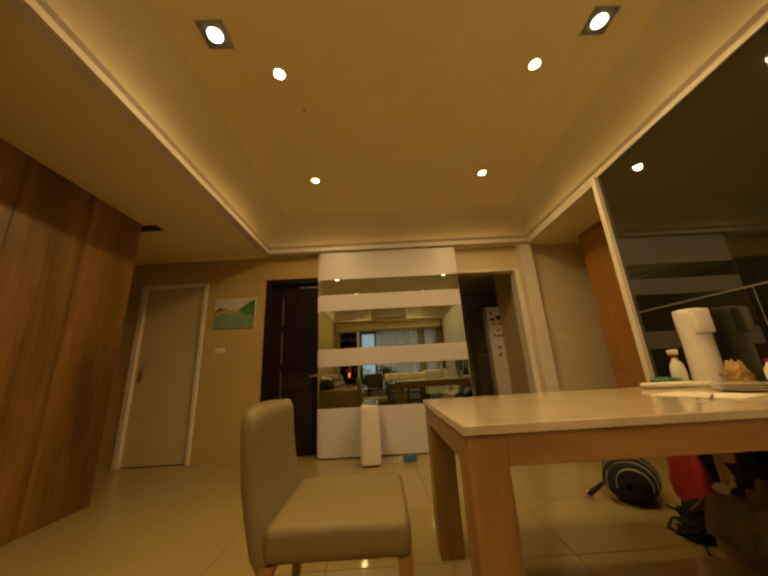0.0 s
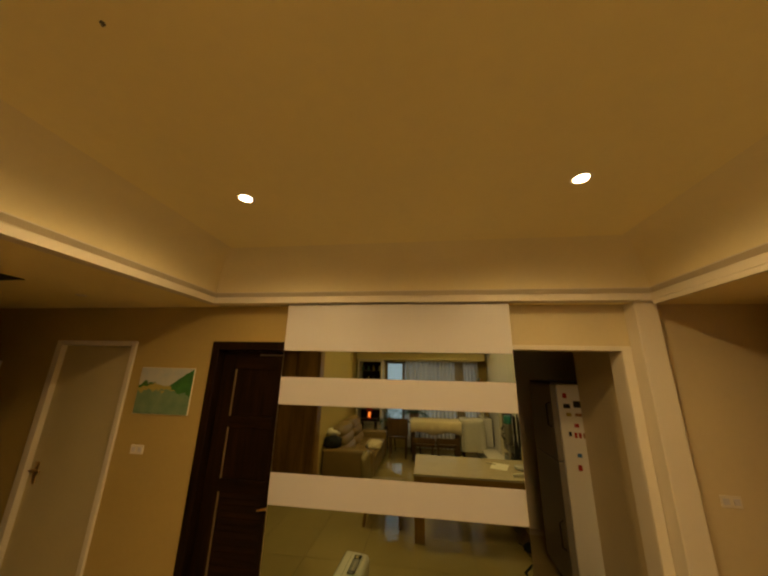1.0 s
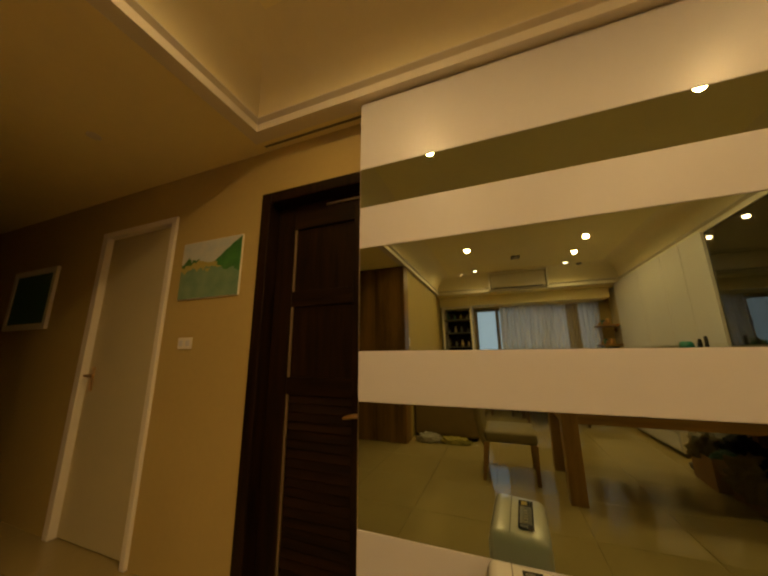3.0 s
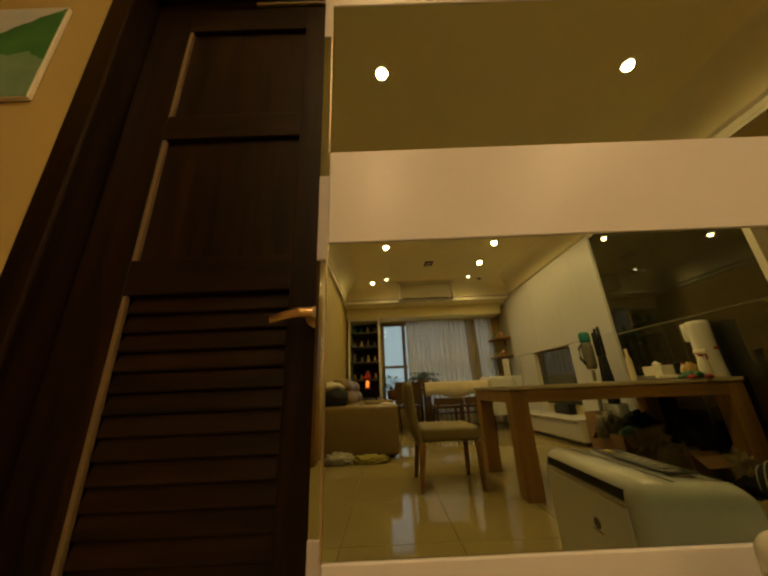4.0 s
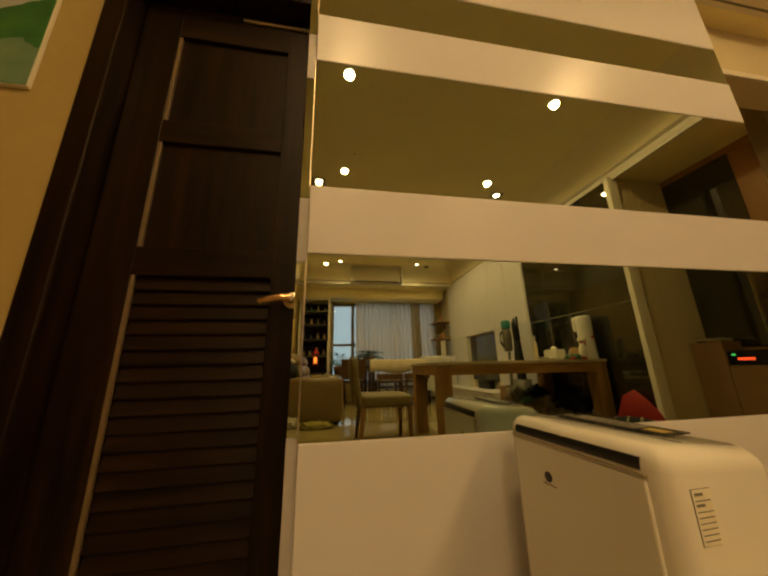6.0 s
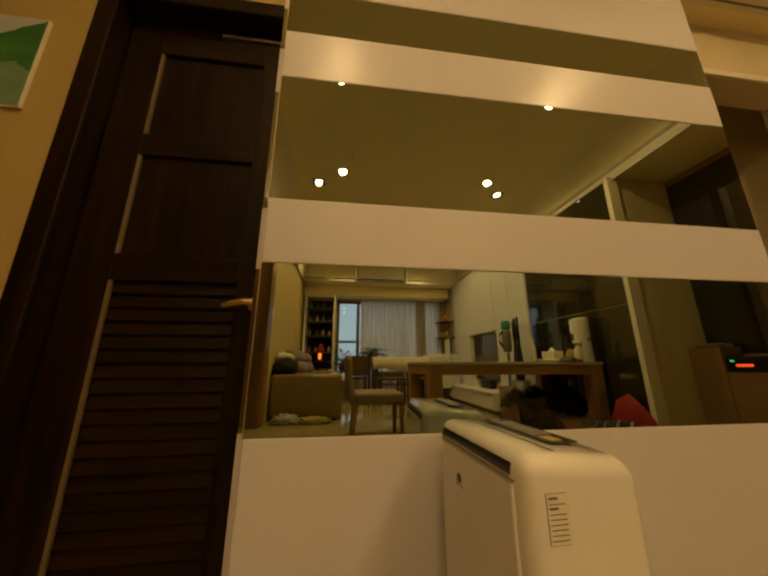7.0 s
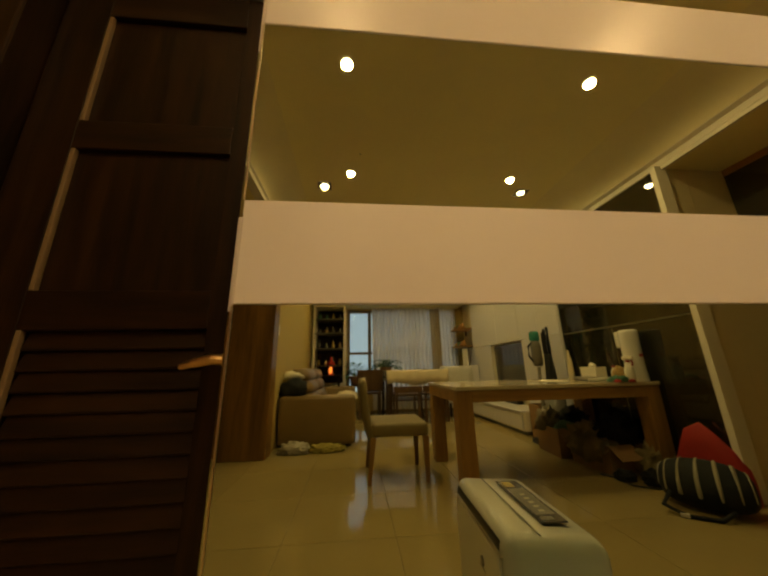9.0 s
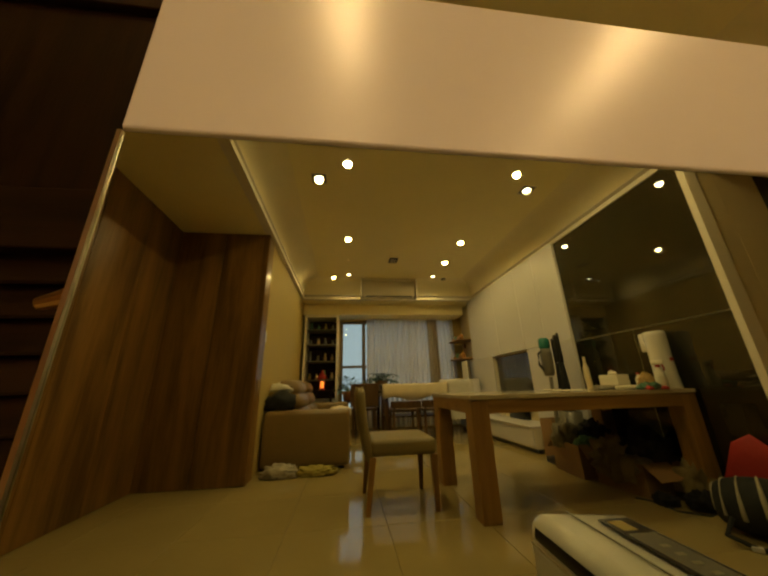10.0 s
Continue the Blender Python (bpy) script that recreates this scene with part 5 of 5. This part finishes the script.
carton(1.71, 1.08, 0.20, 0.20, 0.26, 4, "open cardboard box full of bags under the table")
carton(1.74, 1.54, 0.17, 0.20, 0.21, -6, "low cardboard box under the table")
carton(1.86, 0.50, 0.12, 0.11, 0.40, 0, "tall cardboard box by the white cabinet", False)
CLUTTER = ((1.60, 1.00, 0.20, 0.13, M_BAG, "crumpled pale plastic bag in the box"), (1.80, 1.10, 0.20, 0.14, M_MATBLACK, "black bag in the cardboard box"), (1.64, 1.20, 0.20, 0.11, M_GREEN, "green bag in the cardboard box"),
           (1.66, 1.45, 0.10, 0.15, M_KHAKI, "crumpled khaki shopping bag in the low box"), (1.82, 1.60, 0.14, 0.16, M_MATBLACK, "dark cloth bag in the low box"), (1.66, 1.66, 0.14, 0.10, M_BAG, "beige cloth bundle in the low box"),
           (1.90, 1.36, 0.0, 0.17, M_MATBLACK, "dark soft bag on the floor by the glass"), (1.93, 1.84, 0.0, 0.14, M_KHAKI, "khaki soft bag on the floor by the glass"), (1.60, 1.86, 0.0, 0.07, M_MATBLACK, "small black pouch on the floor"),
           (1.76, 1.98, 0.0, 0.10, M_MATBLACK, "dark bundle on the floor by the backpack"), (1.96, 2.06, 0.0, 0.10, M_GREY, "grey bundle on the floor by the glass"))
for k, (x, y, z, s, m, lab) in enumerate(CLUTTER):
    t = thing("soft_bag", (x, y, z), lab, "bag")
    part("bag", lump(s, s * 0.85, s * (1.15 if s > 0.12 else 0.7), (0, 0, 0), 0.45, k + 11, 0.4, 4, freq=4.2), m, t, "", True)
# a cloth hanging over the low box's edge
t = thing("hanging_cloth", (1.565, 1.55, 0), "khaki cloth hanging out of the low cardboard box", "cloth")
b = bmesh.new()
grid = []
for i in range(19):
    y = -0.17 + 0.34 * i / 18
    w = 0.012 * math.sin(i * 1.15) + 0.006 * math.sin(i * 2.7)
    grid.append([b.verts.new((x + w * (1 if z < 0.2 else 0.3), y * k, z + 0.02 * math.sin(i * 0.5) * (1 if z < 0.1 else 0))) for x, z, k in ((0.16, 0.235, 0.9), (0.06, 0.25, 0.95), (0.0, 0.235, 1.0), (-0.025, 0.16, 1.04), (-0.035, 0.07, 1.08))])
for p, q in zip(grid, grid[1:]):
    for j in range(4):
        b.faces.new((p[j], q[j], q[j + 1], p[j + 1]))
o = part("cloth", b, M_KHAKI, t, "", True)
md = o.modifiers.new("thick", "SOLIDIFY")
md.thickness = 0.004


def pack_skin(u, v, grow=0.0):
    """A point on the backpack's rounded skin; u runs along it, v round it."""
    r = (0.145 + grow) * max(0.0, math.sin(u)) ** 0.55
    return Vector((r * math.cos(v) * 1.08, -(0.215 + grow) * math.cos(u), max(0.0, 0.12 + r * math.sin(v) * (1.05 if math.sin(v) > 0 else 0.86))))


def striped_bag():
    t = thing("striped_backpack", (1.69, 2.36, 0), "black backpack with pale curved stripes lying on the floor", "backpack", turn=-40)

    def skin(us, vs, grow, bm):
        g = [[bm.verts.new(pack_skin(u + du, v, grow)) for v in vs for du in (0,)] for u in us]
        for p, q in zip(g, g[1:]):
            for j in range(len(vs) - 1):
                bm.faces.new((p[j], p[j + 1], q[j + 1], q[j]))
    bm = bmesh.new()
    skin([0.02 + 3.1 * i / 26 for i in range(27)], [2 * math.pi * j / 32 for j in range(33)], 0.0, bm)
    bmesh.ops.remove_doubles(bm, verts=bm.verts, dist=0.0004)
    part("body", bm, M_MATBLACK, t, "black padded body", True)
    for k in range(7):
        bm = bmesh.new()
        g = []
        for j in range(25):
            v = -0.25 + (math.pi + 0.5) * j / 24
            bend = 0.40 + k * 0.37 + (0.22 - 0.05 * k) * math.cos(v)
            wd = 0.032 + 0.02 * math.sin(v * 1.7 + k)
            g.append([bm.verts.new(pack_skin(bend + d * wd, v, h)) for d, h in ((-1.0, 0.001), (-0.9, 0.005), (0.9, 0.005), (1.0, 0.001))])
        for p, q in zip(g, g[1:]):
            for j in range(3):
                bm.faces.new((p[j], q[j], q[j + 1], p[j + 1]))
        part("stripe", bm, M_BAND, t, "pale stripe", True)
    part("strap", tube([(-0.15, -0.16, 0.10), (-0.22, -0.2, 0.04), (-0.25, -0.10, 0.012), (-0.21, 0.04, 0.012), (-0.15, 0.10, 0.05)], 0.012, 6), M_MATBLACK, t, "black strap", True)
    part("buckle", box(-0.262, -0.238, -0.13, -0.09, 0.003, 0.024, 0.003), M_STRIPE, t, "pale buckle")


striped_bag()
t = thing("red_bag", (1.93, 2.13, 0), "bright red folded bag standing behind the backpack", "bag", turn=72)
b = bmesh.new()
RED = ((-0.14, 0.0, 0.02), (-0.10, 0.2, 0.03), (-0.02, 0.40, 0.025), (0.07, 0.455, 0.02), (0.14, 0.39, 0.03), (0.21, 0.31, 0.03), (0.27, 0.2, 0.015))
rows = []
for x, h, d in RED:
    rows.append([b.verts.new((x, y * d * (1.6 if z < 0.1 else 1.0) + 0.012 * math.sin(x * 23 + z * 9), z * h)) for y, z in ((-1, 0), (-1.5, 0.35), (-1.2, 0.7), (-0.6, 0.96), (0, 1), (0.6, 0.96), (1.2, 0.7), (1.5, 0.35), (1, 0))])
for p, q in zip(rows, rows[1:]):
    for n in range(8):
        b.faces.new((p[n], p[n + 1], q[n + 1], q[n]))
b.faces.new(rows[-1])
part("body", b, M_RED, t, "", True)
t = thing("cable", (1.63, 1.92, 0), "black cable lying on the floor", "cable")
part("wire", tube([(-0.12, -0.2, 0.006), (-0.05, -0.1, 0.006), (-0.08, 0.05, 0.006), (0.03, 0.15, 0.006), (0.12, 0.12, 0.006), (0.14, 0.3, 0.006)], 0.006, 6), M_BLACK, t)
def closed_carton(x, y, w, d, h, label):
    t = carton(x, y, w, d, h - 0.008, 0, label, False)
    for k in (-1, 1):
        part("lid", box(min(k * w, k * 0.002), max(k * w, k * 0.002), -d, d, h - 0.007, h, 0.001), M_CARD, t, "folded lid")
    part("tape", box(-0.03, 0.03, -d - 0.001, d + 0.001, h + 0.0005, h + 0.0015), M_PAPER, t, "pale packing tape")


closed_carton(2.56, 2.46, 0.10, 0.11, 0.83, "tall closed cardboard box in the cabinet recess")
closed_carton(2.56, 2.71, 0.10, 0.135, 0.64, "closed cardboard box under a small appliance")
t = thing("folded_towel", (2.56, 2.46, 0.832), "pale folded towel on the tall cardboard box", "towel")
part("cloth", lump(0.09, 0.12, 0.025, (0, 0, 0), 0.3, 41, 0.3, 3, freq=3), M_BAG, t, "", True)


# ---------- kitchen seen through the opening ----------
def fridge():
    t = thing("refrigerator", (0, 0, 0), "tall white refrigerator with magnets on its side", "refrigerator")
    X0, X1, Y0, Y1, H = 1.79, 2.45, 4.86, 5.5, 1.83
    part("body", box(X0, X1, Y0, Y1, 0.03, H, 0.012, 3), M_PLASTIC, t, "white side")
    for z0, z1 in ((0.05, 1.10), (1.11, H - 0.005)):
        d = part("door", box(X0 - 0.06, X0 - 0.002, Y0 + 0.003, Y1 - 0.003, z0, z1, 0.012, 3), M_STEEL2, t, "grey door")
        part("handle", tube([(X0 - 0.06, Y0 + 0.06, z0 + 0.3), (X0 - 0.095, Y0 + 0.06, z0 + 0.32), (X0 - 0.095, Y0 + 0.06, z0 + 0.52), (X0 - 0.06, Y0 + 0.06, z0 + 0.54)], 0.009, 8), M_BLACK, d, "dark handle")
    part("top_cap", box(X0 - 0.05, X1, Y0 + 0.01, Y1, H + 0.001, H + 0.03, 0.004), M_BLACK, t, "black hinge cover")
    part("foot", box(X0 + 0.03, X1 - 0.03, Y0 + 0.03, Y1 - 0.03, 0, 0.03), M_BLACK, t)
    spots = [(1.86, 1.72, 0.028, 0.035, M_RED), (1.87, 1.62, 0.045, 0.03, M_MATBLACK), (1.97, 1.64, 0.05, 0.045, M_BLACK), (1.88, 1.54, 0.035, 0.025, M_YELLOW), (1.97, 1.54, 0.045, 0.02, M_POT),
             (1.94, 1.44, 0.03, 0.025, M_RED), (1.87, 1.36, 0.018, 0.03, M_BLACK), (1.92, 1.35, 0.018, 0.035, M_RED), (1.96, 1.35, 0.018, 0.035, M_RED), (2.0, 1.35, 0.018, 0.035, M_POT),
             (1.93, 1.17, 0.03, 0.025, M_BLUE), (1.92, 1.06, 0.025, 0.035, M_RED)]
    for x, z, w, h, m in spots:
        part("magnet", box(x - w * 0.7, x + w * 0.7, Y0 - 0.006, Y0 - 0.0005, z - h * 0.7, z + h * 0.7, 0.002, 1), m, t, "coloured magnet")


M_STEEL2 = mat("grey_fridge_door", (0.25, 0.235, 0.2), 0.35, metal=0.3, vary=0.05, scale=8)
fridge()
t = thing("paper_crate", (1.85, 4.48, 0), "white carton with papers on the kitchen floor", "box")
part("body", box(-0.12, 0.12, -0.16, 0.16, 0, 0.30, 0.004), M_PAPER, t)
for k in range(5):
    part("label_bar", box(-0.05, 0.05, -0.1615, -0.1601, 0.22 - k * 0.035, 0.235 - k * 0.035), M_GREY, t, "dark bar of print")
part("magazine", box(-0.10, 0.09, -0.12, 0.13, 0.301, 0.325, 0.003), M_BLUE, t, "magazines on top")
t = thing("kitchen_cabinet", (0.72, 5.4, 0), "dark kitchen cabinet in the shade", "cabinet")
part("body", box(-0.35, 0.35, -0.6, 0.7, 0.0, 0.86, 0.004), M_DARKWOOD, t)
part("worktop", box(-0.36, 0.37, -0.62, 0.72, 0.861, 0.9, 0.004), M_GREY, t, "dark worktop")


# ---------- floor tiles, 0.6 m ----------
TW = 0.6
b = box(-TW / 2 + 0.0015, TW / 2 - 0.0015, -TW / 2 + 0.0015, TW / 2 - 0.0015, -0.0055, 0.0, 0.0012, 1)
me = bpy.data.meshes.new("tile")
b.to_mesh(me)
b.free()
me.materials.append(M_TILE)
for i in range(16):
    for j in range(15):
        x, y = -0.26 + TW / 2 + TW * (i - 10), -2.7 + TW * j
        if x < -2.6 and y < 2.6 or x > 3.3 or (y > 4.2 and x < 0):
            continue
        o = new("tile", me)
        o.parent = floor
        o.location = (x, y, 0)
